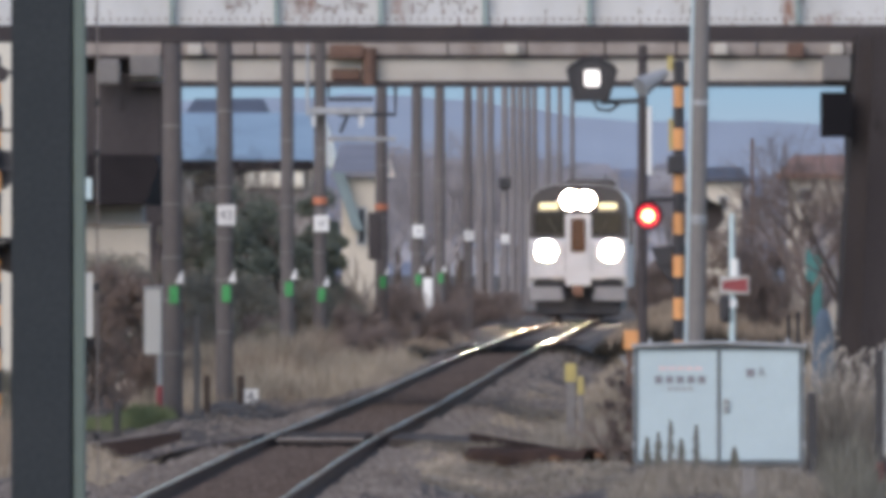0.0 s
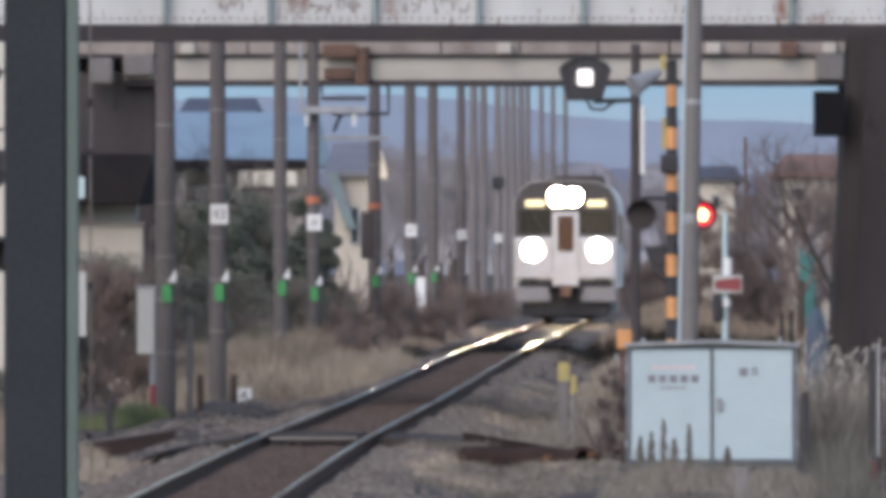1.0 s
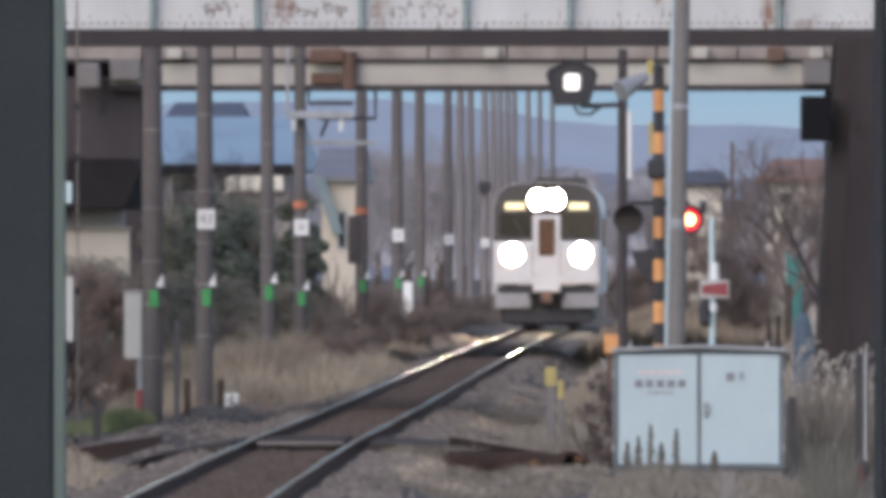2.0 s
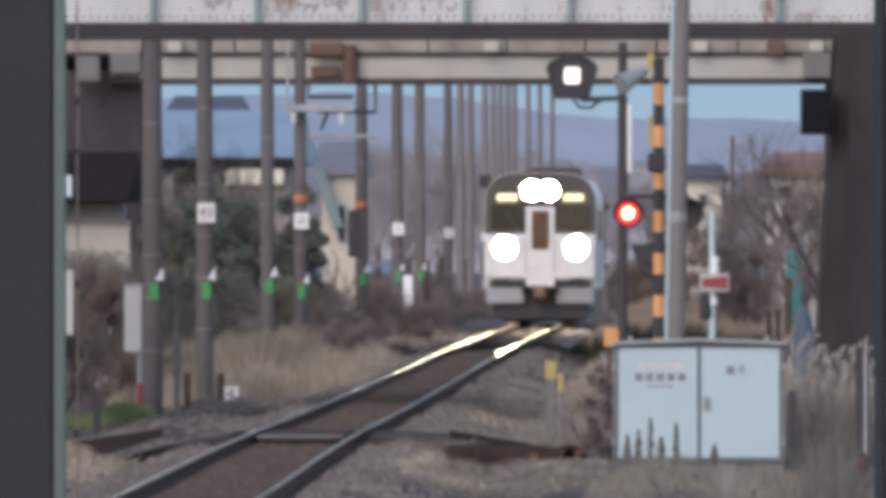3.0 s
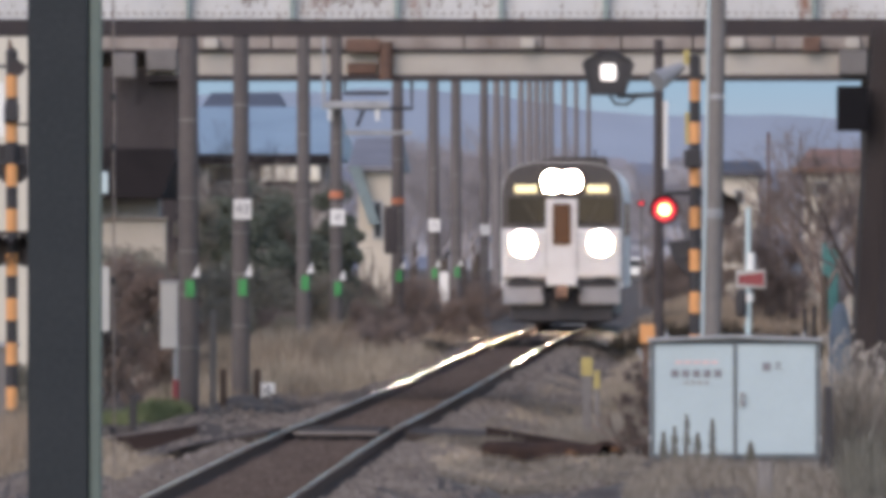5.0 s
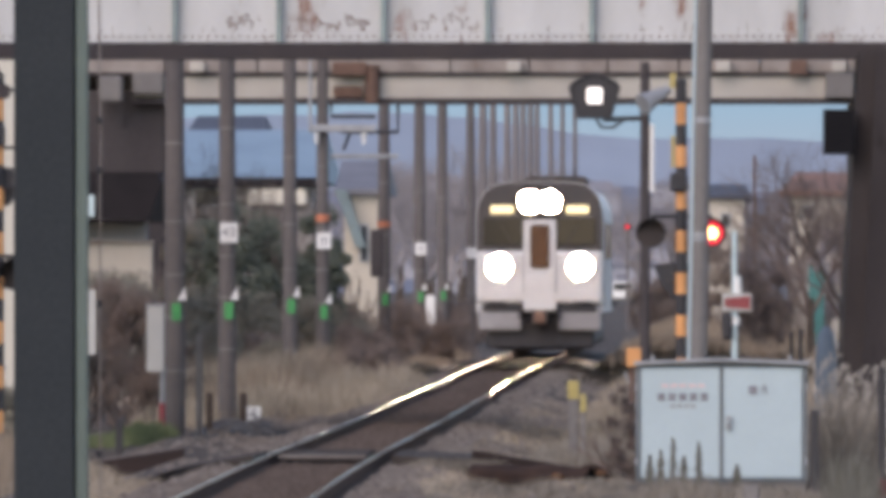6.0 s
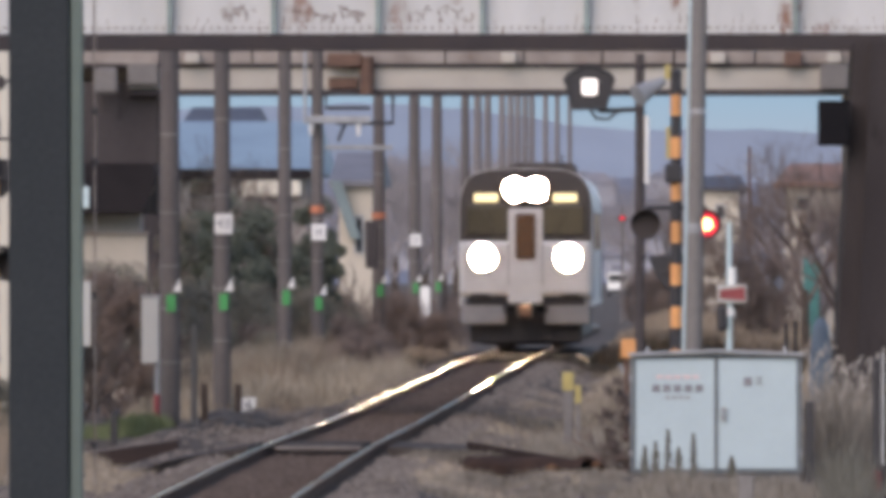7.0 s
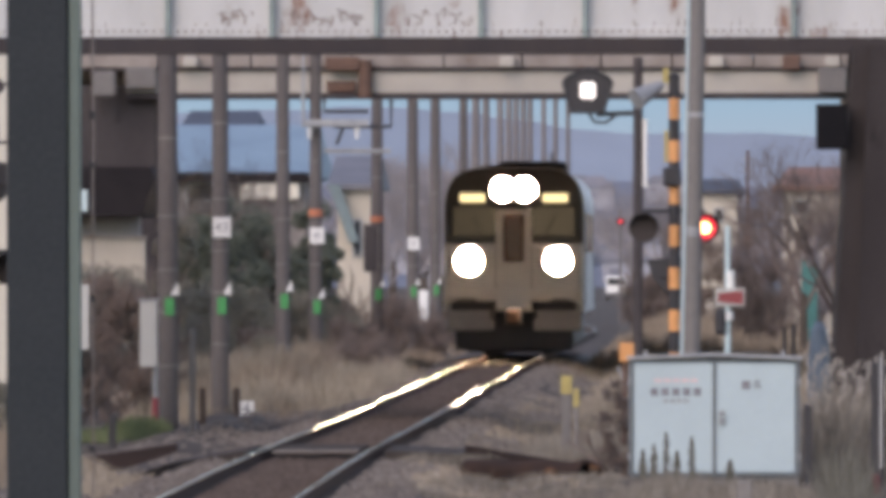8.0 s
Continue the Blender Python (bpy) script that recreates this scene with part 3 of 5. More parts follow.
# ---- overbridge with riveted girder, near the crossing ----
A_Y, A_S = 157.14, 4.581


def riveted_bridge():
    t = thing("girder_bridge", "pale weathered riveted plate-girder overbridge with rust stains", "bridge")
    zb, zt = 4.796, 6.75
    for k, yy in enumerate((A_Y, A_Y + 3.8)):
        part("girder_web", box((-2, yy, (zb + zt) / 2 + 0.07 * k), (42, 0.03, zt - zb - 0.14 * k)), GIRDER, t, "pale rust-stained girder web")
        part("bottom_flange", box((-2, yy, (A_S + zb) / 2 + 0.14 * k), (42, 0.42, zb - A_S), 0.01), FLANGE, t, "dark bottom flange")
        part("top_flange", box((-2, yy, zt + 0.06), (42, 0.42, 0.12), 0.01), FLANGE, t)
    for i in range(-8, 14):
        x = -7.036 + i * 1.318
        part("stiffener", box((x, A_Y - 0.09, (zb + zt) / 2), (0.065, 0.15, zt - zb), 0.006), STIFF, t)
    part("angle_iron", box((-2, A_Y - 0.035, zb + 0.07), (42, 0.03, 0.14), 0.005), GIRDER, t)
    me = bpy.data.meshes.new("rivet")
    bm = bmesh.new()
    bmesh.ops.create_uvsphere(bm, u_segments=7, v_segments=4, radius=0.018)
    bm.to_mesh(me)
    bm.free()
    me.materials.append(RUST)
    for i in range(150):
        ob = new("rivet", me)
        ob.parent = t
        ob.location = (-9.214 - 1.5 + i * 0.1, A_Y - 0.052, zb + 0.075)
    # rust scrawls on the web
    rnd = random.Random(11)
    bm = bmesh.new()
    for x0, x1 in ((-6.357, -5.857), (-5.464, -4.571), (-3.893, -3.143)):
        x = x0
        while x < x1:
            z = 4.974 + rnd.uniform(-0.08, 0.1)
            pts = [(x + 0.02 * j * rnd.uniform(-1, 1), A_Y - 0.017, z + 0.025 * j) for j in range(rnd.randint(3, 7))]
            tube(pts, 0.009, 4, bm)
            x += rnd.uniform(0.04, 0.11)
    part("scrawl", bm, RUST, t, "illegible rust-brown scrawl marks")["kind"] = "stuff"
    bm = bmesh.new()
    for i in range(110):
        x, h = rnd.uniform(-12, 5), rnd.uniform(0.02, 0.16) * rnd.random() + 0.02
        w, z = rnd.uniform(0.004, 0.014), zb + rnd.choice((0.0, 0.14, 0.14))
        yy = A_Y - 0.054 if z == zb else A_Y - 0.018
        vs = [bm.verts.new(v) for v in ((x - w, yy, z), (x + w, yy, z), (x + w * 0.4, yy, z + h), (x - w * 0.5, yy, z + h * 0.8))]
        bm.faces.new(vs)
    part("rust_streak", bm, RUST, t, "rust bleeding along the lower rivets")["kind"] = "stuff"
    part("deck", box((-2, A_Y + 1.9, 6.7), (42, 3.6, 0.3), 0.02), CONC_BROWN, t)
    for i in range(12):
        part("cross_beam", box((-20 + i * 3.4, A_Y + 1.9, 6.2), (0.25, 3.7, 0.7), 0.02), FLANGE, t)


riveted_bridge()


def pier(x0b, x0t, side):
    """A battered concrete pier; its dark flank turns towards the track."""
    t = thing("bridge_pier", "dark stained battered concrete bridge pier", "pier")
    yb, zt = 153.85, 4.643
    bm = bmesh.new()
    prof = [(x0b, -0.5), (x0b + side * 2.4, -0.5), (x0t + side * 2.0, zt), (x0t, zt)]
    prism(prof, yb + 0.35, yb + 6.6, bm)
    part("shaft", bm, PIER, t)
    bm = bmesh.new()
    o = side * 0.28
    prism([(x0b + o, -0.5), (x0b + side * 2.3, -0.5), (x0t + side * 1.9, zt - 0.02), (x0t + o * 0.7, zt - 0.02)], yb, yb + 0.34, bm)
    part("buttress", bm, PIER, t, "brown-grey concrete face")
    return t


p = pier(1.287, 1.594, 1)
part("bracket_box", box((1.329, 153.85 + 0.2, 3.629), (0.392, 0.5, 0.559), 0.02), PITCH, p, "black steel box on the pier's flank")
pier(-11.329, -11.678, -1)


# ---- second overbridge, farther on ----
B_Y = 231.58


def far_bridge():
    t = thing("road_bridge", "cream-painted beam overbridge with stained concrete deck edge", "bridge")
    x0, x1 = -11.137, 2.337
    L = x1 - x0
    for yy in (B_Y + 7.0, B_Y + 14.0, B_Y + 21.6):
        part("rear_beam", box(((x0 + x1) / 2, yy, 5.56), (L, 0.3, 0.2), 0.02), CREAM, t, "cream steel beam")
    for yy in (B_Y,):
        part("beam", box(((x0 + x1) / 2, yy, 5.355), (L, 0.04, 0.442)), CREAM, t, "cream steel beam")
        part("lower_flange", box(((x0 + x1) / 2, yy, 5.092), (L, 0.4, 0.116), 0.01), FLANGE, t, "dark lower flange")
    part("ledge", box(((x0 + x1) / 2, B_Y + 11.0, 5.597), (L + 6, 22.2, 0.06), 0.01), FLANGE, t)
    rnd = random.Random(3)
    x = x0 - 3
    while x < x1 + 3:
        wd = rnd.uniform(0.7, 1.9)
        part("deck_panel", box((x + wd / 2, B_Y + 11.0 + rnd.uniform(0, 0.05), 5.818), (wd - 0.03, 22.1, 0.379), 0.02), CONC_BROWN, t)
        x += wd
    part("parapet", box(((x0 + x1) / 2, B_Y + 0.1, 6.7), (L + 12, 0.25, 1.0), 0.02), CONC_BROWN, t)
    part("drain_pipe", rod((-6.684, B_Y - 0.25, 5.765), (-6.684, B_Y - 0.25, 5.060), 0.13, n=12), RUST, t, "rusty drain pipe")
    part("rust_bracket", box((-7.105, B_Y - 0.25, 5.692), (0.632, 0.3, 0.253), 0.03), RUST, t, "rusty bracket")
    part("rust_bracket", box((1.242, B_Y - 0.2, 5.713), (0.316, 0.3, 0.274), 0.03), RUST, t, "rusty bracket")
    part("rust_bracket", box((-7.137, B_Y - 0.12, 5.271), (0.547, 0.16, 0.211), 0.03), RUST, t, "rusty patch plate")
    for px in (-9.947, -4.053, -0.158, 2.000):
        part("bearing_stone", box((px, B_Y - 0.2, 5.734), (0.274, 0.3, 0.211), 0.03), CREAM, t, "pale concrete block")
    part("end_block", box((-10.863, B_Y - 0.1, 5.428), (0.568, 0.7, 0.400), 0.03), CONCRETE, t, "grey concrete bearing block")
    part("end_block", box((2.000, B_Y - 0.1, 5.376), (0.526, 0.7, 0.463), 0.03), CONCRETE, t, "grey concrete bearing block")
    a = thing("abutment", "dark streaked concrete bridge abutment", "abutment")
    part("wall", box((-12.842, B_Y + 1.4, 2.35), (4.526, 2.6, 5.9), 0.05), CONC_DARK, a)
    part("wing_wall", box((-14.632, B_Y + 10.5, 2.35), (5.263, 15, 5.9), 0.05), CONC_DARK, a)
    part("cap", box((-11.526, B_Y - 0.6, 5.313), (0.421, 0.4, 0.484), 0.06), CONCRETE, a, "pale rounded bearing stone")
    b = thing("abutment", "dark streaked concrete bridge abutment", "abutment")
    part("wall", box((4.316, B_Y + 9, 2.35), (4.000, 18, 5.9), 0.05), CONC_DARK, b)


far_bridge()


# ---- line of poles beside the track ----
def pole(x, y, r0, base, top, num="", band=None, mark=True, low=0.0, shade=None):
    t = thing("utility_pole", "grey spun-concrete lineside pole with straps and a green marker", "pole", pose(x, y, base), "poles beside the track")
    part("shaft", rod((0, 0, -0.4), (0, 0, top - base), r0, r0 * 0.76, n=18), shade or POLE_CONC, t)
    rr = lambda z: r0 * (1 - 0.28 * z / (top - base)) + 0.006
    for z in (1.0, 1.75, 2.35, 3.1, 4.2):
        part("strap", rod((0, 0, z - 0.015), (0, 0, z + 0.015), rr(z), n=18), CONCRETE, t)
    if mark:
        part("green_marker", box((0.03, -rr(1.6) - 0.004, 1.36 + 0.28 - base - 0.3 + low), (0.13, 0.012, 0.24), 0.004), GREEN, t, "bright green reflective tape")
        bm = bmesh.new()
        z = 1.36 + 0.54 - base - 0.3 + low
        prism([(0.05, z - 0.1), (0.17, z - 0.1), (0.15, z + 0.09)], -rr(z) - 0.01, -rr(z) + 0.01, bm)
        part("white_marker", bm, WHITE, t, "white triangular tag")
    if num:
        pl = part("number_plate", box((0.03, -rr(2.5) - 0.012, 2.47 - base), (0.26, 0.012, 0.29), 0.004), WHITE, t, "white enamel number plate")
        if num != "-":
            lettering("numeral", num, 0.2, (0.03, -rr(2.5) - 0.02, 2.47 - base), INK, pl)
        else:
            for dx in (-0.035, 0.035):
                part("numeral_bar", box((0.03 + dx, -rr(2.5) - 0.02, 2.47 - base), (0.035, 0.006, 0.13)), GREY, pl)
    if band:
        part("orange_band", rod((0, 0, band - base), (0, 0, band - base + 0.13), rr(band) + 0.01, n=18), BAND_RED, t, "faded red-orange band")
    return t


pole(-7.825, 174.60, 0.156, -0.489, 9)
pole(-7.302, 179.89, 0.132, -0.217, 9, "43")
pole(-7.308, 205.61, 0.125, -0.4, 8.6)
pole(-7.313, 222.22, 0.122, -0.4, 8.6, "-", band=2.809, low=-0.15)
pole(-7.321, 261.90, 0.14, -0.4, 8.6, band=2.860)
pole(-7.302, 291.01, 0.15, -0.4, 9, "-")
pole(-7.314, 314.29, 0.15, -0.4, 9)
pole(-7.333, 349.21, 0.14, -0.4, 9, "-", mark=False)
pole(-7.333, 366.67, 0.14, -0.4, 9, mark=False, shade=POLE_HAZED)
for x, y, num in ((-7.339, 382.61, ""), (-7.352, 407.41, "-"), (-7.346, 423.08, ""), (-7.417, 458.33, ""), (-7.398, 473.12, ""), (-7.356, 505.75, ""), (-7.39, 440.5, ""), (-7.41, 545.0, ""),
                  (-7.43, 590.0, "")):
    p = pole(x, y, 0.125, -0.4, 12, num, mark=False, shade=POLE_HAZED)
    if num:
        part("equipment_case", box((0.02, -0.2, 4.7), (0.4, 0.3, 0.36), 0.05), BLACK, p, "dark equipment case strapped to the pole")


def platform():
    t = thing("pole_platform", "steel equipment platform with pale crossbeam fixed between poles", "platform", pose(0, 222.22, 0))
    part("crossbeam", box((-6.919, -0.22, 4.476), (1.131, 0.14, 0.131), 0.01), GREY, t, "pale galvanised crossbeam")
    fr = [(-7.152, -0.1, 4.951), (-7.152, -0.1, 4.688), (-6.364, -0.1, 4.688)]
    part("frame", tube(fr, 0.035), BLACK, t)
    fr = [(-5.960, -0.1, 4.951), (-5.960, -0.1, 4.416), (-6.970, -0.1, 4.416)]
    part("frame", tube(fr, 0.035), BLACK, t)
    part("brace", rod((-6.818, -0.1, 4.395), (-6.939, -0.1, 4.092), 0.03, n=6), BLACK, t)
    for xx in (-7.414, -6.566):
        part("insulator", rod((xx, -0.22, 4.395), (xx, -0.22, 4.193), 0.05, 0.03, n=10), WHITE, t)
    part("guy_pipe", rod((-7.525, -0.2, 5.708), (-7.525, -0.2, 4.395), 0.03, n=8), GREY, t)
    part("crossbeam", box((-6.566, 0.1, 3.981), (1.212, 0.1, 0.081), 0.01), GREY, t)
    part("equipment_box", box((-6.343, 0.15, 2.244), (0.222, 0.3, 0.848), 0.03), CONC_DARK, t)


platform()


# ---- small lineside fittings on the far side of the track ----
def relay_box():
    t = thing("signal_box", "slim pale grey equipment box on a red-footed post", "cabinet", pose(-8.031, 173.23, -0.416))
    part("case", box((0, 0, 1.378), (0.236, 0.18, 0.913), 0.012), BOX_GREY, t)
    part("hood", box((0, 0, 1.858), (0.283, 0.22, 0.03), 0.006), GREY, t)
    part("post", rod((0.094, 0, 0), (0.094, 0, 0.984), 0.035), GREY, t)
    part("foot", rod((0.094, 0, 0), (0.094, 0, 0.488), 0.045), RED, t, "red-painted post foot")


relay_box()


def stake(x, y, foot, h, w, material, label, cap=None):
    t = thing("marker_post", label, "post", pose(x, y, foot))
    part("post", box((0, 0, h / 2 - 0.1), (w, w, h + 0.2), 0.012), material, t)
    if cap is not None:
        part("cap", box((0, 0, h - 0.09), (w + 0.02, w + 0.02, 0.2), 0.015), cap, t, "yellow-painted cap")
    return t


stake(-7.083, 165.41, -0.238, 1.316, 0.083, CONCRETE, "slim grey concrete marker post")
stake(-7.108, 169.23, -0.132, 0.385, 0.092, STAKE_WOOD, "short dark wooden stake beside a pole")
stake(-6.75, 171.88, -0.14, 0.367, 0.094, STAKE_WOOD, "short dark wooden stake beside a pole")
stake(-7.743, 157.14, -0.397, 0.429, 0.093, BLACK, "short black post in the grass")
stake(-1.697, 133.33, 0.005, 0.709, 0.103, CONCRETE, "concrete marker post with yellow cap", YELLOW)
stake(0.817, 122.22, -0.384, 0.917, 0.083, BLACK, "black post beside the cabinet")
stake(0.167, 104.76, -0.278, 0.367, 0.124, CONCRETE, "short grey concrete post in dry grass")
stake(-7.203, 297.3, -0.424, 1.797, 0.230, WHITE, "short white post in the thicket")
st = stake(1.425, 115.79, -0.3, 1.3, 0.13, BLACK, "dark steel post with white conduit and red foot in reeds")
part("conduit", rod((0.03, -0.08, 0.3), (0.03, -0.08, 1.35), 0.008, n=8), WHITE, st, "thin white conduit")
part("foot", box((-0.03, -0.01, 0.16), (0.1, 0.15, 0.2), 0.02), BAND_DARK, st, "dull red foot")
stake(0.77, 160.0, -0.4, 1.52, 0.055, BLACK, "thin black post behind the cabinet")
stake(0.89, 160.0, -0.4, 1.56, 0.06, BLACK, "thin black post behind the cabinet")
stake(-1.585, 132.9, 0.08, 0.5, 0.045, CONCRETE, "slim stake with yellow cap beside a marker post", YELLOW)
stake(-9.72, 187.0, -0.4, 2.45, 0.07, TEAL, "slim teal post among brown shrubs")


def distance_post():
    t = thing("distance_post", "white distance plate with numeral on a short stake", "sign", pose(-6.617, 171.88, -0.359))
    part("post", box((0, 0.03, 0.1), (0.05, 0.04, 0.36), 0.006), GREY, t)
    pl = part("plate", box((0, 0, 0.289), (0.219, 0.02, 0.219), 0.006), WHITE, t)
    lettering("numeral", "4", 0.22, (0, -0.014, 0.289), INK, pl)


distance_post()


# ---- crossing cabinet ----
def cabinet():
    t = thing("equipment_cabinet", "pale blue-white double-door crossing equipment cabinet", "cabinet", pose(-0.102, 125.00, -0.220, 0, 0, 0))
    W, Hh = 1.659, 1.205
    part("body", prism([(-W / 2, 0), (W / 2, 0), (W / 2, Hh - 0.02), (0, Hh + 0.02), (-W / 2, Hh - 0.02)], 0, 0.7), BOX_FRAME, t, "grey cabinet carcass")
    bm = prism([(-W / 2 - 0.05, Hh - 0.03), (-W / 2 - 0.05, Hh), (0, Hh + 0.035), (W / 2 + 0.05, Hh), (W / 2 + 0.05, Hh - 0.03), (0, Hh + 0.005)], -0.1, 0.78)
    part("roof", bm, GREY, t, "shallow pitched grey roof")
    dw = W / 2 - 0.03
    doors = []
    for sx in (-1, 1):
        d = part("door", box((sx * (dw / 2 + 0.012), -0.02, Hh / 2 - 0.01), (dw, 0.035, Hh - 0.1), 0.008), BOX_PAINT, t, "pale blue-white door")
        doors.append(d)
        for z in (0.2, Hh - 0.25):
            part("hinge", rod((sx * (W / 2 + 0.005), -0.035, z - 0.05), (sx * (W / 2 + 0.005), -0.035, z + 0.05), 0.018, n=8), GREY, d)
    part("centre_strip", box((0, -0.045, Hh / 2 - 0.01), (0.035, 0.02, Hh - 0.1), 0.004), BOX_FRAME, t)
    bm = rod((0.075, -0.045, 0.636), (0.075, -0.08, 0.636), 0.03, n=14)
    box((0.075, -0.06, 0.557), (0.05, 0.03, 0.07), 0.008, 0, bm)
    part("padlock", bm, GREY, doors[1], "grey padlock and hasp")
    # lettering too small to read
    for i in range(5):
        part("letter_bar", box((-0.705 - -0.102 + i * 0.108, -0.041, 0.852), (0.075, 0.006, 0.075)), INK, doors[0])
    for i in range(4):
        part("letter_bar", box((-0.591 - -0.102 + i * 0.068, -0.041, 0.761), (0.05, 0.006, 0.035)), GREY, doors[0])
    for i in range(5):
        part("letter_bar", box((-0.670 - -0.102 + i * 0.091, -0.041, 0.966), (0.07, 0.006, 0.03)), INK_PINK, doors[0])
    part("letter_bar", box((0.216 - -0.102, -0.041, 0.920), (0.085, 0.006, 0.085)), INK, doors[1])
    lettering("letter", "R", 0.13, (0.335 - -0.102, -0.042, 0.920), INK, doors[1])
    for sx in (-1, 1):
        part("corner_post", box((sx * (W / 2 + 0.012), -0.03, Hh / 2 - 0.01), (0.04, 0.06, Hh - 0.04), 0.008), BOX_FRAME, t, "dark grey corner post")
        part("lifting_eye", rod((sx * 0.69, 0.0, Hh + 0.0), (sx * 0.69, 0.0, Hh + 0.07), 0.022, 0.012, n=10), GREY, t)
        for z in (0.2, Hh - 0.25):
            part("hinge_leaf", box((sx * (W / 2 + 0.03), -0.065, z), (0.02, 0.012, 0.07), 0.004), GREY, t, "pale hinge leaf")
    part("drip_edge", box((0, -0.05, 0.012), (W - 0.02, 0.05, 0.03), 0.006), BOX_FRAME, t)
    part("vent", box((0.36, -0.035, -0.1), (0.34, 0.012, 0.13), 0.004), BLACK, t, "black vent opening in the plinth")
    part("plinth", box((0, 0.35, -0.15), (W + 0.04, 0.76, 0.3), 0.02), CONCRETE, t, "grey concrete plinth")


cabinet()


def orange_box():
    t = thing("junction_box", "small orange junction box on a slanting bracket", "junction box", pose(-1.030, 130.95, 0.467))
    part("case", box((0, 0, 0.524), (0.155, 0.12, 0.202), 0.012), ORANGE, t)
    part("post", rod((-0.02, 0, -0.45), (-0.02, 0, 0.476), 0.03), RUST, t)
    part("bracket", rod((-0.1, 0, 0.369), (0.0, 0, 0.179), 0.02), GREY, t)


orange_box()


# ---- crossing warning gear ----
def concrete_mast():
    t = thing("concrete_mast", "tall leaning grey concrete pole with pale conduit", "pole")
    p0, p1 = Vector((-0.399, 139.24, -0.35)), Vector((-0.310, 139.24, 4.746))
    p2 = p0 + (p1 - p0) * 2.2
    part("shaft", rod(p0, p2, 0.106, 0.078, n=20), CONCRETE, t, smooth=False)
    o = Vector((-0.105, -0.05, 0))
    part("conduit", rod(p0 + o, p2 + o * 0.75, 0.022, n=8), BOX_PAINT, t, "pale blue-grey conduit")
    for zz in (3.594, 2.309, 2.26):
        k = (zz - p0.z) / (p1.z - p0.z)
        c = p0 + (p1 - p0) * k
        part("strap", rod(c - Vector((0, 0, 0.03)), c + Vector((0, 0, 0.03)), 0.109 - 0.01 * k, n=18), GREY, t)


concrete_mast()

LAMPS = []


def warning_post(px, py, zt, zf, label, lamp_z, lamp_dx, back_z, box_z, lit=True):
    """A striped crossing post with a pair of lamps facing the standpoint and a pair seen from behind."""
    t = thing("crossing_signal", label, "crossing signal", pose(px, py, zf))
    h = zt - zf
    st = 0.250
    k = 0
    z = h
    while z > 0.02:
        z1 = max(0, z - st)
        part("stripe_band", rod((0, 0, z1), (0, 0, z), 0.066, n=16), BLACK if k % 2 == 0 else ORANGE, t, "black band" if k % 2 == 0 else "orange band")
        z, k = z1, k + 1
    part("cap", rod((0, 0, h), (0, 0, h + 0.05), 0.079, 0.039, n=16), BLACK, t)
    zz = box_z - zf
    part("bell_box", box((-0.026, -0.02, zz), (0.211, 0.24, 0.224), 0.03), BLACK, t, "black bell box")
    zl = lamp_z - zf
    part("lamp_arm", rod((-lamp_dx, 0, zl + 0.197), (lamp_dx, 0, zl + 0.197), 0.025, n=8), BLACK, t)
    for i, sx in enumerate((-1, 1)):
        cx = sx * lamp_dx
        hood = bmesh.new()
        R = 0.178
        m = 26
        ring = []
        for a in range(m):
            th = 2 * math.pi * a / m
            dep = 0.12 + 0.2 * max(0, math.sin(th))
            ring.append((math.cos(th), math.sin(th), dep))
        def loop(rad, fn):
            return [hood.verts.new((cx + c * rad, fn(d), zl + q * rad)) for c, q, d in ring]
        l0, l1, l2, l3 = loop(R, lambda d: 0.1), loop(R, lambda d: -d), loop(R - 0.012, lambda d: -d), loop(R - 0.012, lambda d: 0.08)
        for la, lb in ((l0, l1), (l1, l2), (l2, l3)):
            for a in range(m):
                hood.faces.new((la[a], la[(a + 1) % m], lb[(a + 1) % m], lb[a]))
        hood.faces.new(l0)
        bmesh.ops.recalc_face_normals(hood, faces=hood.faces[:])
        hd = part("lamp_hood", hood, BLACK, t, "round black visored lamp housing")
        part("lens", rod((cx, 0.075, zl), (cx, 0.06, zl), R - 0.014, R - 0.014, n=24), BLACK_LENS, hd, "dark red unlit lens")
        if lit:
            b3 = bmesh.new()
            for rad, yy, mi, back in ((0.135, 0.0, 0, False), (0.07, -0.003, 1, False), (R - 0.014, 0.003, 2, True)):
                vs = [b3.verts.new((rad * math.cos(2 * math.pi * a / 24), yy, rad * math.sin(2 * math.pi * a / 24))) for a in range(24)]
                fc = b3.faces.new(vs[::-1] if back else vs)
                fc.material_index = mi
            fl = part("light_disc", b3, RED_GLOW, hd, "lit red lamp disc with a dark back")
            fl.data.materials.append(RED_CORE)
            fl.data.materials.append(BLACK_LENS)
            fl.location = (cx, -0.1, zl)
            LAMPS.append((fl, i, (cx, -0.1, zl)))
    zb = back_z - zf
    for sx in (-1, 1):
        u = sx
        bm = prism([(u * 0.329, zb + 0.197), (u * 0.026, zb + 0.224), (u * 0.026, zb - 0.224), (u * 0.105, zb - 0.211), (u * 0.250, zb - 0.026)], 0.06, 0.34)
        bmesh.ops.bevel(bm, geom=bm.edges[:], offset=0.015, segments=2, profile=0.5, affect="EDGES")
        part("rear_lamp", bm, BLACK, t, "black visored back of the opposite lamp")
        part("lamp_arm", rod((0, 0.02, zb), (u * 0.197, 0.08, zb), 0.022, n=8), BLACK, t)
    return t


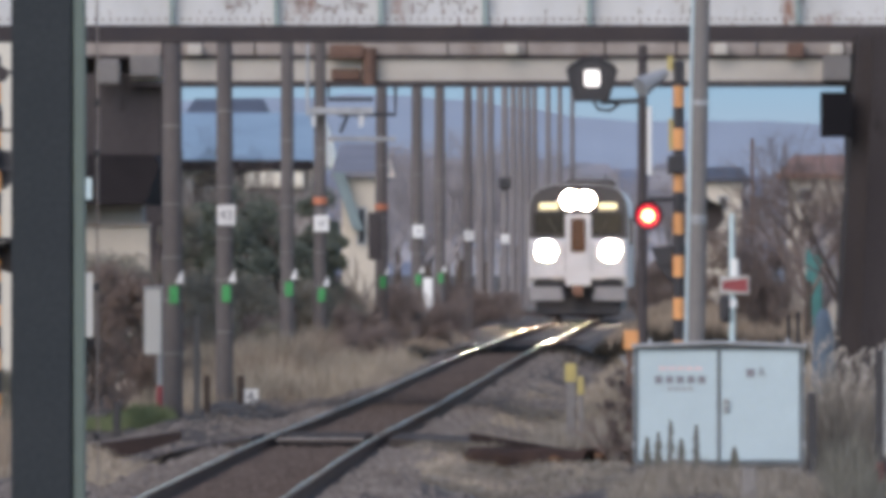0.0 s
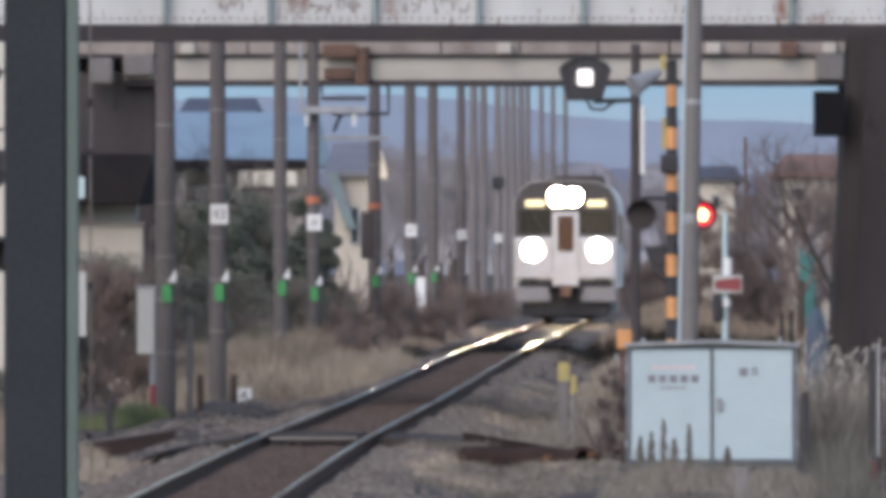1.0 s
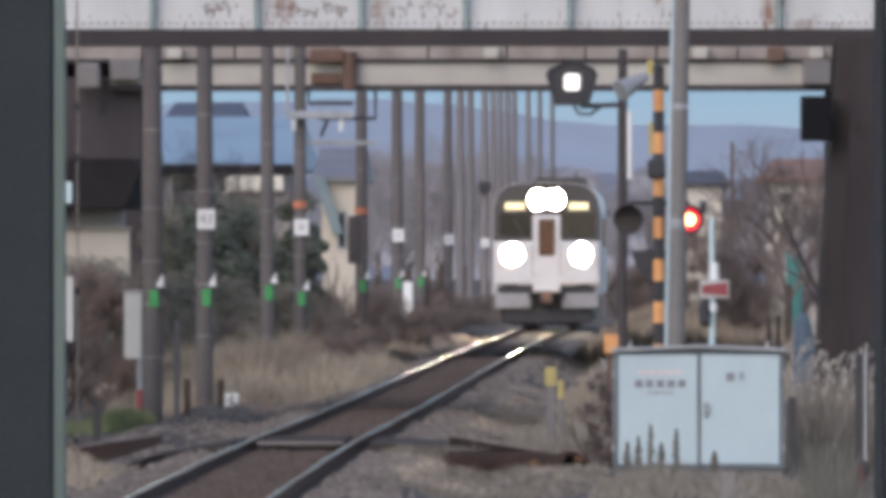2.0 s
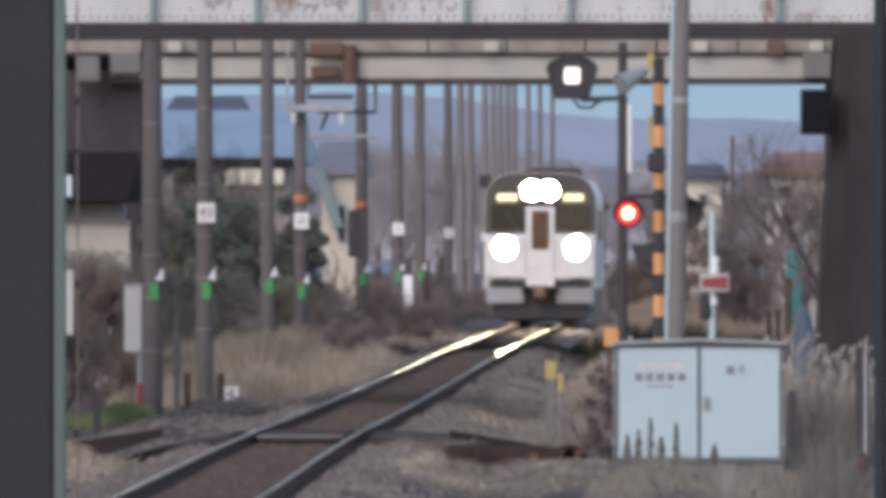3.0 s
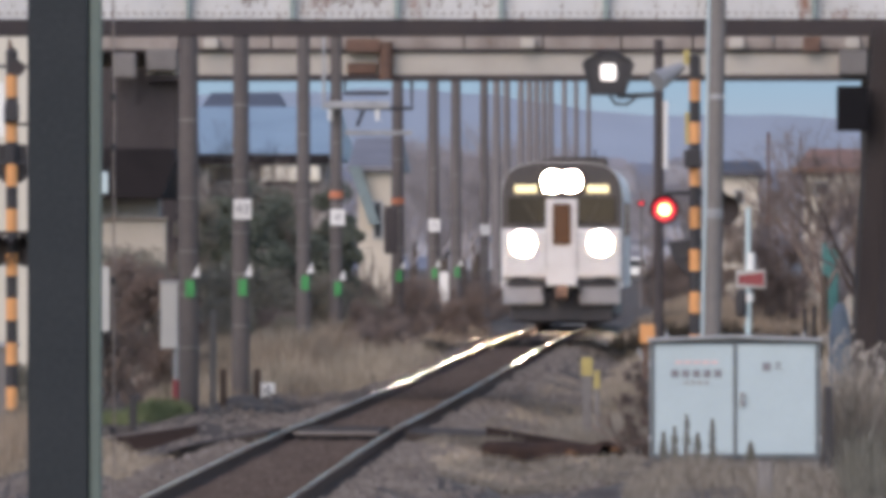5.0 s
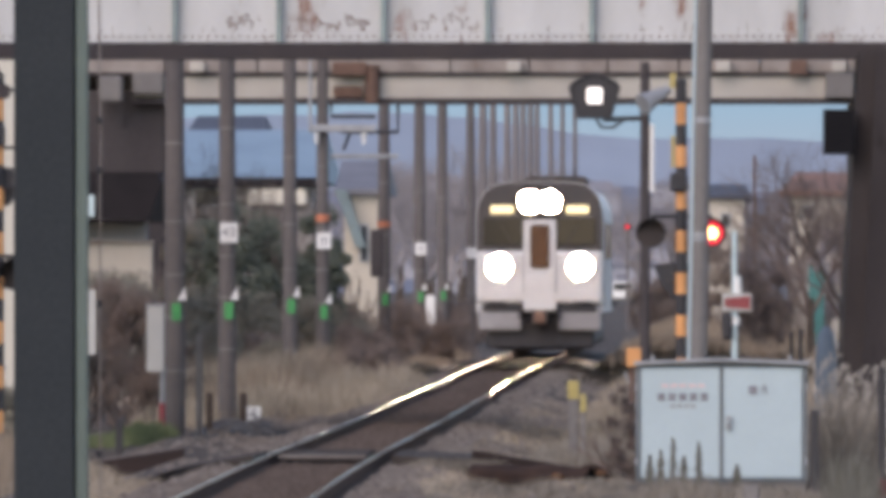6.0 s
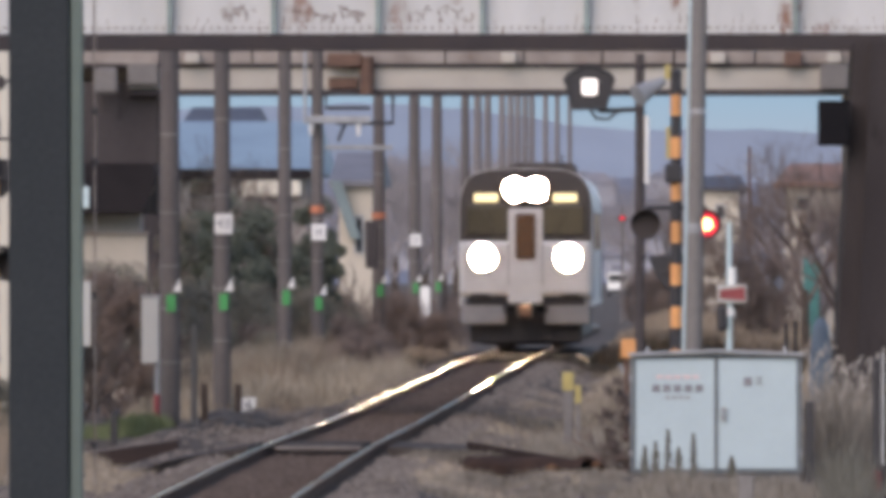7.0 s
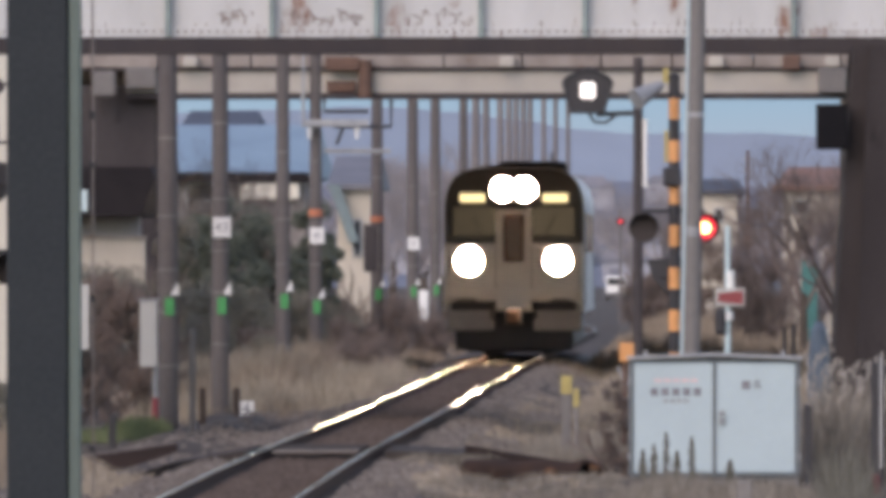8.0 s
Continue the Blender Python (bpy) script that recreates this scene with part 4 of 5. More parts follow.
cs = warning_post(-0.593, 146.67, 4.133, -0.233, "black and orange striped crossing signal with flashing red lamps", 2.353, 0.360, 1.780, 2.953)
part("sign_blade", box((-0.687 - -0.593, 0.02, 3.313 - -0.233), (0.047, 0.02, 0.373), 0.005), YELLOW, cs, "edge-on yellow crossing sign blade")
part("sign_blade", box((-0.693 - -0.593, 0.02, 4.153 - -0.233), (0.067, 0.02, 0.173), 0.005), YELLOW, cs, "yellow sign tip")
part("horn", rod((-0.147, 0, 4.047 - -0.233), (-0.453, -0.2, 3.867 - -0.233), 0.05, 0.13, n=18), GREY, cs, "grey horn loudspeaker")
ls = warning_post(-8.222, 139.24, 4.088, -0.064, "black and orange striped crossing signal on the far path side", 1.866, 0.177, 2.847, 3.417, lit=False)
for zz, a, b in ((2.05, -0.05, 0.24), (2.9, -0.3, 0.24), (3.35, -0.05, 0.26), (4.0, -0.35, 0.2)):
    part("bracket_arm", rod((a, -0.03, zz), (b, -0.03, zz), 0.018, n=8), BLACK, ls)
part("finial", rod((0, 0, 4.13), (-0.03, 0, 4.32), 0.05, 0.008, n=10), RUST, ls, "rusty pointed tip")
part("pulley", rod((0.06, -0.08, 3.98), (0.06, 0.02, 3.98), 0.09, n=16), CONC_DARK, ls)


def obstruction_signal():
    t = thing("obstruction_signal", "black pentagonal warning signal with white light on a pole", "signal", pose(-1.048, 150.68, -0.4))
    part("pole", rod((0, 0, 0), (0, 0, 4.435 + 0.4), 0.062, 0.056, n=16), CONC_DARK, t, "dark grey tubular pole")
    zc = 4.031 + 0.4
    xc = -1.658 - -1.048
    prof = []
    for a, r in ((90, 0.274), (150, 0.301), (162, 0.315), (234, 0.329), (306, 0.329), (18, 0.315), (30, 0.301)):
        prof.append((xc + r * math.cos(radians(a)), zc + r * math.sin(radians(a))))
    sh = part("shield", prism(prof, -0.12, 0.08), BLACK, t, "black pentagonal shield")
    part("rim", tube([(x, -0.13, z) for x, z in prof + prof[:1]], 0.02), BLACK, sh)
    part("light_panel", box((xc, -0.14, zc), (0.185, 0.03, 0.195), 0.03), WHITE_GLOW, sh, "lit white square light")
    part("light_mark", box((xc, -0.158, zc), (0.04, 0.006, 0.03)), BLACK, sh)
    part("arm", rod((xc + 0.1, 0, zc - 0.29), (0, 0, zc - 0.27), 0.03, n=8), BLACK, t)
    pts = [(xc + 0.02, 0, zc - 0.28), (xc + 0.08, 0, zc - 0.38), (xc + 0.22, 0, zc - 0.39), (xc + 0.34, 0, zc - 0.3)]
    part("cable", tube(pts, 0.018), BLACK, t)
    part("conduit", rod((0.082, 0, 2.860 + 0.4), (0.082, 0, 3.682 + 0.4), 0.03, n=8), WHITE, t, "white conduit")


obstruction_signal()


def barrier():
    t = thing("barrier_machine", "pale cyan barrier post with red sign and black motor", "barrier", pose(0.039, 144.74, -0.35))
    part("post", rod((0, 0, 0), (-0.007, 0, 2.373 + 0.35), 0.04, 0.03, n=12), PALE_BLUE, t)
    part("sleeve", rod((0.026, 0, 1.571 + 0.35), (0.026, 0, 1.847 + 0.35), 0.05, n=12), WHITE, t, "white sleeve")
    pl = part("sign", box((0.026, -0.07, 1.538 + 0.35), (0.342, 0.02, 0.211), 0.006), BOX_GREY, t, "pale grey sign plate")
    part("red_panel", prism([(-0.118, 1.485 + 0.35), (-0.118, 1.584 + 0.35), (0.178, 1.617 + 0.35), (0.178, 1.459 + 0.35)], -0.09, -0.08), RED, pl, "red arrow panel")
    part("motor", box((-0.086, 0, 1.255 + 0.35), (0.132, 0.2, 0.316), 0.05), BLACK, t, "black counterweight motor")
    part("collar", rod((-0.013, 0, 1.274 + 0.35), (-0.013, 0, 1.373 + 0.35), 0.07, n=12), WHITE, t)


barrier()


def far_sign_pole():
    t = thing("sign_pole", "grey steel pole with white lettered board at the path", "sign", pose(-8.387, 137.50, -0.5))
    part("pole", rod((0, 0, 0), (0, 0, 5.960 + 0.5), 0.088, 0.08, n=16), STEEL_GREEN, t)
    b = part("board", box((0, -0.11, 3.429 + 0.5), (0.375, 0.02, 0.594), 0.006), WHITE, t, "white board with dark lettering")
    for k in range(4):
        part("letter_bar", box((0.02, -0.124, 3.585 + 0.5 - k * 0.125), (0.19, 0.006, 0.09)), INK, b)
    b2 = part("board", box((-0.12, -0.11, 2.335 + 0.5), (0.250, 0.02, 0.312), 0.006), WHITE, t, "small white notice")
    part("letter_bar", box((-0.06, -0.124, 2.335 + 0.5), (0.1, 0.006, 0.12)), INK, b2)


far_sign_pole()


def concrete_block():
    t = thing("concrete_hut", "low pale grey concrete trackside hut", "hut", pose(-8.750, 144.74, -0.5))
    part("body", box((0, 0.4, 1.250 / 2), (0.461, 0.8, 1.250), 0.02), CONCRETE, t)
    part("lid", box((0, 0.4, 1.270), (0.500, 0.88, 0.06), 0.01), GREY, t)


concrete_block()


def side_post():
    t = thing("notice_post", "slim grey post with pale green notice plates", "post", pose(-7.627, 146.67, -0.4))
    part("post", rod((0, 0, 0), (0, 0, 4.500 + 0.4), 0.04, n=10), CONC_DARK, t)
    part("plate", box((0.047, -0.05, 2.673 + 0.4), (0.120, 0.02, 0.253), 0.005), PALE_BLUE, t, "pale cyan notice plate")
    part("plate", box((0.080, -0.05, 1.300 + 0.4), (0.093, 0.02, 0.767), 0.005), BOX_GREY, t, "long pale grey plate")


side_post()


def far_red_light():
    t = thing("far_signal", "distant signal on a post, its red lamp lighting up", "signal", pose(-3.680, 440.00, -0.4))
    part("post", rod((0, 0, 0), (0, 0, 3.980 + 0.4), 0.05), POLE_HAZED, t)
    part("backplate", rod((0, 0.02, 3.560 + 0.4), (0, 0.08, 3.560 + 0.4), 0.16, n=20), BLACK, t)
    bm = bmesh.new()
    for yy, mi, back in ((-0.002, 0, False), (0.002, 1, True)):
        vs = [bm.verts.new((0.07 * math.cos(2 * math.pi * k / 20), yy, 0.07 * math.sin(2 * math.pi * k / 20))) for k in range(20)]
        bm.faces.new(vs[::-1] if back else vs).material_index = mi
    lamp = part("lamp", bm, RED_GLOW, t, "red lamp disc with a dark back")
    lamp.data.materials.append(BLACK_LENS)
    lamp.location = (0, -0.1, 3.960)
    return lamp


FAR_LAMP = far_red_light()


def van():
    t = thing("delivery_van", "small white van waiting far off at a crossing", "van", pose(-8.000, 916.67, -0.42))
    part("body", box((0, 1.6, 1.05), (1.5, 3.2, 1.5), 0.12), WHITE, t, "white van body")
    part("windscreen", box((0, -0.01, 1.4), (1.3, 0.05, 0.5), 0.02), WINDOW, t)
    part("bumper", box((0, -0.05, 0.45), (1.45, 0.1, 0.2), 0.03), BLACK, t)
    for sx in (-0.65, 0.65):
        for yy in (0.6, 2.6):
            part("wheel", rod((sx - 0.08, yy, 0.27), (sx + 0.08, yy, 0.27), 0.27, n=16), BLACK, t)


van()


# ---- houses ----
def house(name, label, x0, x1, y, depth, eave, ridge, wall, roof, over=0.5, hip=0.3, windows=(), ridge_along=True):
    """A house with a pitched roof; windows are (x, z, w, h)."""
    t = thing(name, label, "house", pose((x0 + x1) / 2, y, -0.45))
    W, e, r = x1 - x0, eave + 0.45, ridge + 0.45
    part("wall", box((0, depth / 2, e / 2), (W, depth, e), 0.02), wall, t)
    bm = bmesh.new()
    a = [(-W / 2 - over, -over, e), (W / 2 + over, -over, e), (W / 2 + over, depth + over, e), (-W / 2 - over, depth + over, e)]
    if ridge_along:
        b = [(-W / 2 - over + hip * W, depth / 2, r), (W / 2 + over - hip * W, depth / 2, r)]
        low = [bm.verts.new((x, yy, z - 0.14)) for x, yy, z in a]
        up = [bm.verts.new(v) for v in a]
        rb = [bm.verts.new(v) for v in b]
        for f in ((up[0], up[1], rb[1], rb[0]), (up[2], up[3], rb[0], rb[1]), (up[1], up[2], rb[1]), (up[3], up[0], rb[0])):
            bm.faces.new(f)
    else:
        b = [(0, -over, r), (0, depth + over, r)]
        low = [bm.verts.new((x, yy, z - 0.14)) for x, yy, z in a]
        up = [bm.verts.new(v) for v in a]
        rb = [bm.verts.new(v) for v in b]
        for f in ((up[0], rb[0], rb[1], up[3]), (rb[0], up[1], up[2], rb[1]), (up[0], up[1], rb[0]), (up[2], up[3], rb[1])):
            bm.faces.new(f)
    bm.faces.new(low)
    for i in range(4):
        bm.faces.new((low[i], low[(i + 1) % 4], up[(i + 1) % 4], up[i]))
    bmesh.ops.recalc_face_normals(bm, faces=bm.faces[:])
    part("roof", bm, roof, t)
    for wx, wz, ww, wh in windows:
        w = part("window", box((wx - (x0 + x1) / 2, -0.02, wz + 0.45), (ww, 0.08, wh), 0.01), GREY, t)
        part("pane", box((wx - (x0 + x1) / 2, -0.06, wz + 0.45), (ww - 0.12, 0.03, wh - 0.12)), WINDOW, w)
    return t


# dark-roofed shed under the abutment
def lean_to_shed():
    t = thing("shed", "cream-walled shed with a deep black overhanging roof", "shed", pose(0, 211.5, 0))
    part("roof", prism([(-11.7, 3.61), (-9.75, 3.61), (-9.68, 3.41), (-9.91, 2.77), (-11.7, 2.77)], -0.5, 6.5), ROOF_DARK, t, "roof with a slanting verge, blackened for the shade under its eaves")
    # upper wall takes a greyer colour to paint the shade below the roof
    part("wall", box((-10.85, 0.9, 1.16), (1.72, 0.9, 3.22), 0.02), WALL_GREY, t, "upper wall greyed for the roof's shade")
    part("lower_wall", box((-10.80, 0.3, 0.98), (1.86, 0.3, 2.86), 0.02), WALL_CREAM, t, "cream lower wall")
    part("sill_board", box((-10.78, 0.1, 2.42), (1.9, 0.1, 0.05), 0.01), CONC_BROWN, t)


lean_to_shed()
hb = house("house", "house with broad faded blue metal roof and pale gable", -15.000, -11.242, 333.33, 12, 4.451, 5.815, WALL_GREY, ROOF_BLUE, over=0.4, hip=0.05,
      windows=((-13.939, 3.951, 1.0, 0.5),))
# dark strip added to draw the shadow below the eave
part("eave_board", box((0, -0.42, 4.345 + 0.45), (3.970, 0.05, 0.242), 0.01), ROOF_DARK, hb, "dark strip standing in for the eave's shadow")
# plain white rounded shape of unknown kind, added before the wall
part("balcony_panel", box((0.939, -0.2, 3.951 + 0.45), (1.591, 0.3, 0.455), 0.06), WALL_WHITE, hb, "white rounded panel below the eave")
house("house", "far house with dark blue-grey roof", -21.156, -18.533, 488.89, 9, 7.416, 8.171, WALL_GREY, ROOF_SLATE, over=0.3, hip=0.1)
h3 = house("house", "small cream house with grey tiled roof and teal gable", -10.088, -9.206, 323.53, 9, 4.081, 4.860, WALL_CREAM, ROOF_GREY, over=0.25, hip=0.08,
      windows=((-9.559, 2.684, 0.25, 1.0),))
part("side_roof", prism([(-0.662, 4.081 + 0.45), (-0.353, 4.081 + 0.45), (0.147, 2.566 + 0.45), (-0.118, 2.566 + 0.45)], -0.5, 0.0), ROOF_TEAL, h3, "steep grey-teal lean-to roof")
house("house", "beige house with red-brown tiled hip roof", 1.875, 4.464, 392.86, 10, 4.503, 5.146, WALL_CREAM, ROOF_BROWN, over=0.35, hip=0.2,
      windows=((2.411, 3.842, 0.5, 0.45), (3.214, 2.949, 0.6, 0.7)))
house("house", "white-walled house beyond the path", -13.136, -10.746, 186.44, 8, 6.0, 7.5, WALL_WHITE, ROOF_GREY, over=0.4)
house("house", "pale rendered house half hidden by bare trees", -0.75, 0.42, 420.00, 8, 4.55, 4.95, WALL_CREAM, ROOF_SLATE, over=0.25, hip=0.15,
      windows=((-0.2, 3.7, 0.35, 0.5),))
house("shed", "low grey-blue roofed shed in a field", 0.900, 2.300, 440.00, 6, 0.980, 1.420, WALL_GREY, ROOF_BLUE, over=0.2)
def slope_z(y):
    """A low hillside rises behind the plain."""
    return -2 + 25 * min(1.0, max(0.0, (y - 1500) / 1500)) ** 1.2


def hillside():
    xs = [-700 + 20 * i for i in range(71)]
    ys = [1500, 1700, 1900, 2200, 2500, 2800, 3050]
    verts = [(x, y, slope_z(y) + (3.0 if y > 1600 else 0) * noise.noise((x * 0.02, y * 0.004, 2))) for y in ys for x in xs]
    w = len(xs)
    faces = [(j * w + i, j * w + i + 1, (j + 1) * w + i + 1, (j + 1) * w + i) for j in range(len(ys) - 1) for i in range(w - 1)]
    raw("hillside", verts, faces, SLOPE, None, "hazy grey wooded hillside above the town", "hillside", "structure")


hillside()


def far_house(x, y, w, h, wall, roof):
    t = thing("house", "distant pale townhouse on the hazy hillside", "house", pose(x, y, slope_z(y) - 3.0), "houses on the hillside")
    part("wall", box((0, 3, (h + 3) / 2), (w, 6, h + 3)), wall, t)
    part("roof", prism([(-w / 2 - 0.5, h + 2.9), (w / 2 + 0.5, h + 2.9), (w * 0.3, h + 4.4), (-w * 0.3, h + 4.4)], -0.5, 6.5), roof, t)
    for k in range(max(1, int(w / 3.5))):
        part("window", box((-w / 2 + 1.6 + 3.2 * k, -0.03, h + 1.4), (1.3, 0.08, 0.9)), FAR_ROOF, t)


rnd = random.Random(21)
for i in range(60):
    y = rnd.uniform(1550, 2750)
    x = y * (-0.028 + 0.00065 * i + rnd.uniform(-0.0009, 0.0009))
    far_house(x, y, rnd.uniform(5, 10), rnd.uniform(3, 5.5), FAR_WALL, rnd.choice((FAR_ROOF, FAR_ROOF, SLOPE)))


# ---- hills and the low sky behind them ----
def low_sky():
    m = bpy.data.materials.new("low_blue_sky")
    m.use_nodes = True
    n, l = m.node_tree.nodes, m.node_tree.links
    em = n.new("ShaderNodeEmission")
    tc = n.new("ShaderNodeTexCoord")
    sep = n.new("ShaderNodeSeparateXYZ")
    l.new(tc.outputs["Object"], sep.inputs[0])
    mr = n.new("ShaderNodeMapRange")
    mr.inputs["From Max"].default_value = 72.0
    l.new(sep.outputs["Z"], mr.inputs["Value"])
    cr = n.new("ShaderNodeMix")
    cr.data_type = "RGBA"
    cr.inputs["A"].default_value = (0.25, 0.27, 0.325, 1)
    cr.inputs["B"].default_value = (0.15, 0.28, 0.40, 1)
    l.new(mr.outputs["Result"], cr.inputs["Factor"])
    l.new(cr.outputs["Result"], em.inputs["Color"])
    l.new(em.outputs[0], n["Material Output"].inputs["Surface"])
    verts, faces = [], []
    for i in range(41):
        a = radians(-35 + 70 * i / 40)
        verts += [(4700 * math.sin(a), 4700 * math.cos(a), -3), (4700 * math.sin(a), 4700 * math.cos(a), 260)]
    for i in range(40):
        faces.append((2 * i, 2 * i + 2, 2 * i + 3, 2 * i + 1))
    raw("sky_backdrop", verts, faces, m, None, "plain low blue dusk sky at the horizon", "sky", "structure")


low_sky()


def hills():
    verts, faces = [], []
    n = 160
    for i in range(n + 1):
        x = -900 + 1800 * i / n
        hgt = 50 + 4 * noise.noise((x * 0.012, 0, 0)) + 2.5 * noise.noise((x * 0.05, 4, 0)) - 0.07 * max(-120, min(80, x))
        verts += [(x, 4300, -2), (x, 4400, hgt)]
    for i in range(n):
        faces.append((2 * i, 2 * i + 2, 2 * i + 3, 2 * i + 1))
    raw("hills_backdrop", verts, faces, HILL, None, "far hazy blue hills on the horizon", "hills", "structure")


hills()


# ---- plants ----
def blade_field(name, label, area, count, hmin, hmax, width, material, seed, lean=0.35, clump=0.0, category="grass"):
    """Blades over an area (x0, x1, y0, y1), as bent strips of two faces."""
    rnd = random.Random(seed)
    x0, x1, y0, y1 = area
    verts, faces = [], []
    for i in range(count):
        for _ in range(6):
            x, y = rnd.uniform(x0, x1), rnd.uniform(y0, y1)
            if not clump or noise.noise((x * clump, y * clump * 0.3, seed)) > rnd.uniform(-0.35, 0.25):
                break
        edge = min(1.0, 0.45 + min(x - x0, x1 - x) / (0.25 * (x1 - x0)))
        hh = rnd.uniform(hmin, hmax) * edge * (0.75 + 0.5 * noise.noise((x * 1.3, y * 0.3, seed + 2)) + 0.25 * rnd.random())
        z = bed(x, y) - 0.04
        a = rnd.uniform(0, 6.283)
        lx, ly = lean * hh * math.cos(a) * rnd.random(), lean * hh * math.sin(a) * rnd.random()
        w = width * rnd.uniform(0.6, 1.4)
        k = len(verts)
        verts += [(x - w, y, z), (x + w, y, z), (x - w * 0.8 + lx * 0.4, y + ly * 0.4, z + hh * 0.6), (x + w * 0.8 + lx * 0.4, y + ly * 0.4, z + hh * 0.6), (x + lx, y + ly, z + hh)]
        faces += [(k, k + 1, k + 3, k + 2), (k + 2, k + 3, k + 4)]
    raw(name, verts, faces, material, None, label, category, "stuff")


def twigs(bm_v, bm_f, p, d, length, r, depth, rnd, spread, gravity=0.0):
    """Branch out from p along d; every piece is a three-sided tapered bar."""
    q = p + d * length
    side = d.orthogonal().normalized()
    other = d.cross(side)
    k = len(bm_v)
    for c, rad in ((p, r), (q, r * 0.6)):
        for j in range(3):
            a = 2.094 * j
            bm_v.append(tuple(c + (side * math.cos(a) + other * math.sin(a)) * rad))
    for j in range(3):
        bm_f.append((k + j, k + (j + 1) % 3, k + 3 + (j + 1) % 3, k + 3 + j))
    if depth == 0:
        return
    for _ in range(rnd.choice((2, 3, 3))):
        nd = (d + Vector((rnd.uniform(-1, 1), rnd.uniform(-1, 1), rnd.uniform(-0.7, 0.9))) * spread + Vector((0, 0, gravity))).normalized()
        twigs(bm_v, bm_f, p + d * length * rnd.uniform(0.55, 1.0), nd, length * rnd.uniform(0.55, 0.85), r * 0.58, depth - 1, rnd, spread, gravity)


def bare_tree(x, y, height, seed, label="leafless grey-brown winter tree with fine branches", r=0.09, depth=6, spread=0.55, material=None, base=-0.45):
    rnd = random.Random(seed)
    t = thing("bare_tree", label, "tree", pose(x, y, base), "bare trees")
    part("trunk", rod((0, 0, 0), (0, 0, height * 0.3), r, r * 0.75, n=10), BARK, t)
    v, f = [], []
    for _ in range(4):
        d = Vector((rnd.uniform(-0.7, 0.7), rnd.uniform(-0.7, 0.7), 1)).normalized()
        twigs(v, f, Vector((0, 0, height * rnd.uniform(0.2, 0.3))), d, height * 0.24, r * 0.55, depth, rnd, spread)
    raw("crown", v, f, material or TWIG, t)
    return t


def shrub(x, y, w, h, seed, material, label, name="shrub", count=2600, leaf=0.05, base=-0.45, stems=True):
    """A bush: stems and thousands of small leaves or twig tips in uneven clumps."""
    rnd = random.Random(seed)
    t = thing(name, label, "bush", pose(x, y, base))
    v, f = [], []
    for _ in range(7):
        d = Vector((rnd.uniform(-0.8, 0.8), rnd.uniform(-0.5, 0.5), 1)).normalized()
        twigs(v, f, Vector((rnd.uniform(-0.2, 0.2) * w, rnd.uniform(-0.2, 0.2) * w, 0)), d, h * 0.33, 0.03, 3, rnd, 0.5)
    raw("branchwork", v, f, TWIG, t)
    clumps = [(rnd.uniform(-0.42, 0.42) * w, rnd.uniform(-0.3, 0.3) * w, h * (0.15 + 0.75 * rnd.random() ** 0.8), rnd.uniform(0.12, 0.24) * min(w, h)) for _ in range(34)]
    v, f = [], []
    for _ in range(count):
        cx, cy, cz, cr = rnd.choice(clumps)
        if abs(cx) > 0.5 * w * (1.1 - 0.5 * cz / h):
            cx *= 0.6
        d = Vector((rnd.gauss(0, 1), rnd.gauss(0, 1), rnd.gauss(0, 1))).normalized() * cr * rnd.random() ** 0.4
        c = Vector((cx, cy, cz)) + d
        if c.z < 0.05:
            continue
        a = Vector((rnd.gauss(0, 1), rnd.gauss(0, 1), rnd.gauss(0, 1))).normalized() * leaf * rnd.uniform(0.7, 1.5)
        b = a.orthogonal().normalized() * leaf * 0.55
        k = len(v)
        v += [tuple(c - a), tuple(c + b), tuple(c + a), tuple(c - b)]
        f.append((k, k + 1, k + 2, k + 3))
    raw("foliage", v, f, material, t)
    return t


# evergreen bushes behind the poles
for i, (x, y, w, h) in enumerate(((-8.827, 228.45, 1.56, 3.88), (-9.504, 227.27, 0.93, 3.61), (-7.588, 228.69, 1.14, 3.78), (-8.75, 226.8, 1.1, 2.89), (-9.793, 227.98, 1.04, 3.51), (-9.156, 226.34, 1.34, 3.2), (-7.306, 227.98, 0.73, 2.89), (-7.835, 226.8, 1.03, 2.68), (-8.923, 225.64, 1.44, 2.47))):
    shrub(x, y, w, h, 40 + i, LEAF, "dark evergreen bush with dense small leaves", count=8000, leaf=0.04)
# brown twiggy shrubs
for i, (x, y, w, h) in enumerate(((-8.875, 183.33, 1.08, 2.44), (-9.449, 186.44, 0.76, 2.36), (-8.095, 261.9, 1.31, 1.67), (-7.375, 275.0, 1.62, 1.76), (-7.727, 333.33, 1.82, 1.64), (-6.833, 282.05, 1.15, 1.23), (-7.419, 354.84, 1.77, 1.44), (-7.069, 379.31, 1.72, 1.29), (-7.019, 211.54, 0.87, 0.93), (-6.373, 215.69, 1.08, 1.0), (1.136, 333.33, 1.82, 2.78), (-3.261, 478.26, 1.74, 2.33), (-2.5, 440.0, 1.4, 2.03), (-1.889, 488.89, 2.0, 2.44), (-0.7, 440.0, 1.8, 2.43), (0.345, 379.31, 1.38, 2.07), (-8.2, 220.0, 0.9, 1.27), (-6.75, 226.0, 1.2, 1.35), (-6.35, 221.0, 1.1, 1.15), (-7.1, 203.0, 0.9, 0.85), (-6.9, 300.0, 1.6, 1.5), (-8.9, 168.0, 0.9, 2.1))):
    shrub(x, y, w, h, 60 + i, RUSSET, "leafless brown twiggy shrub", count=12000, leaf=0.021)
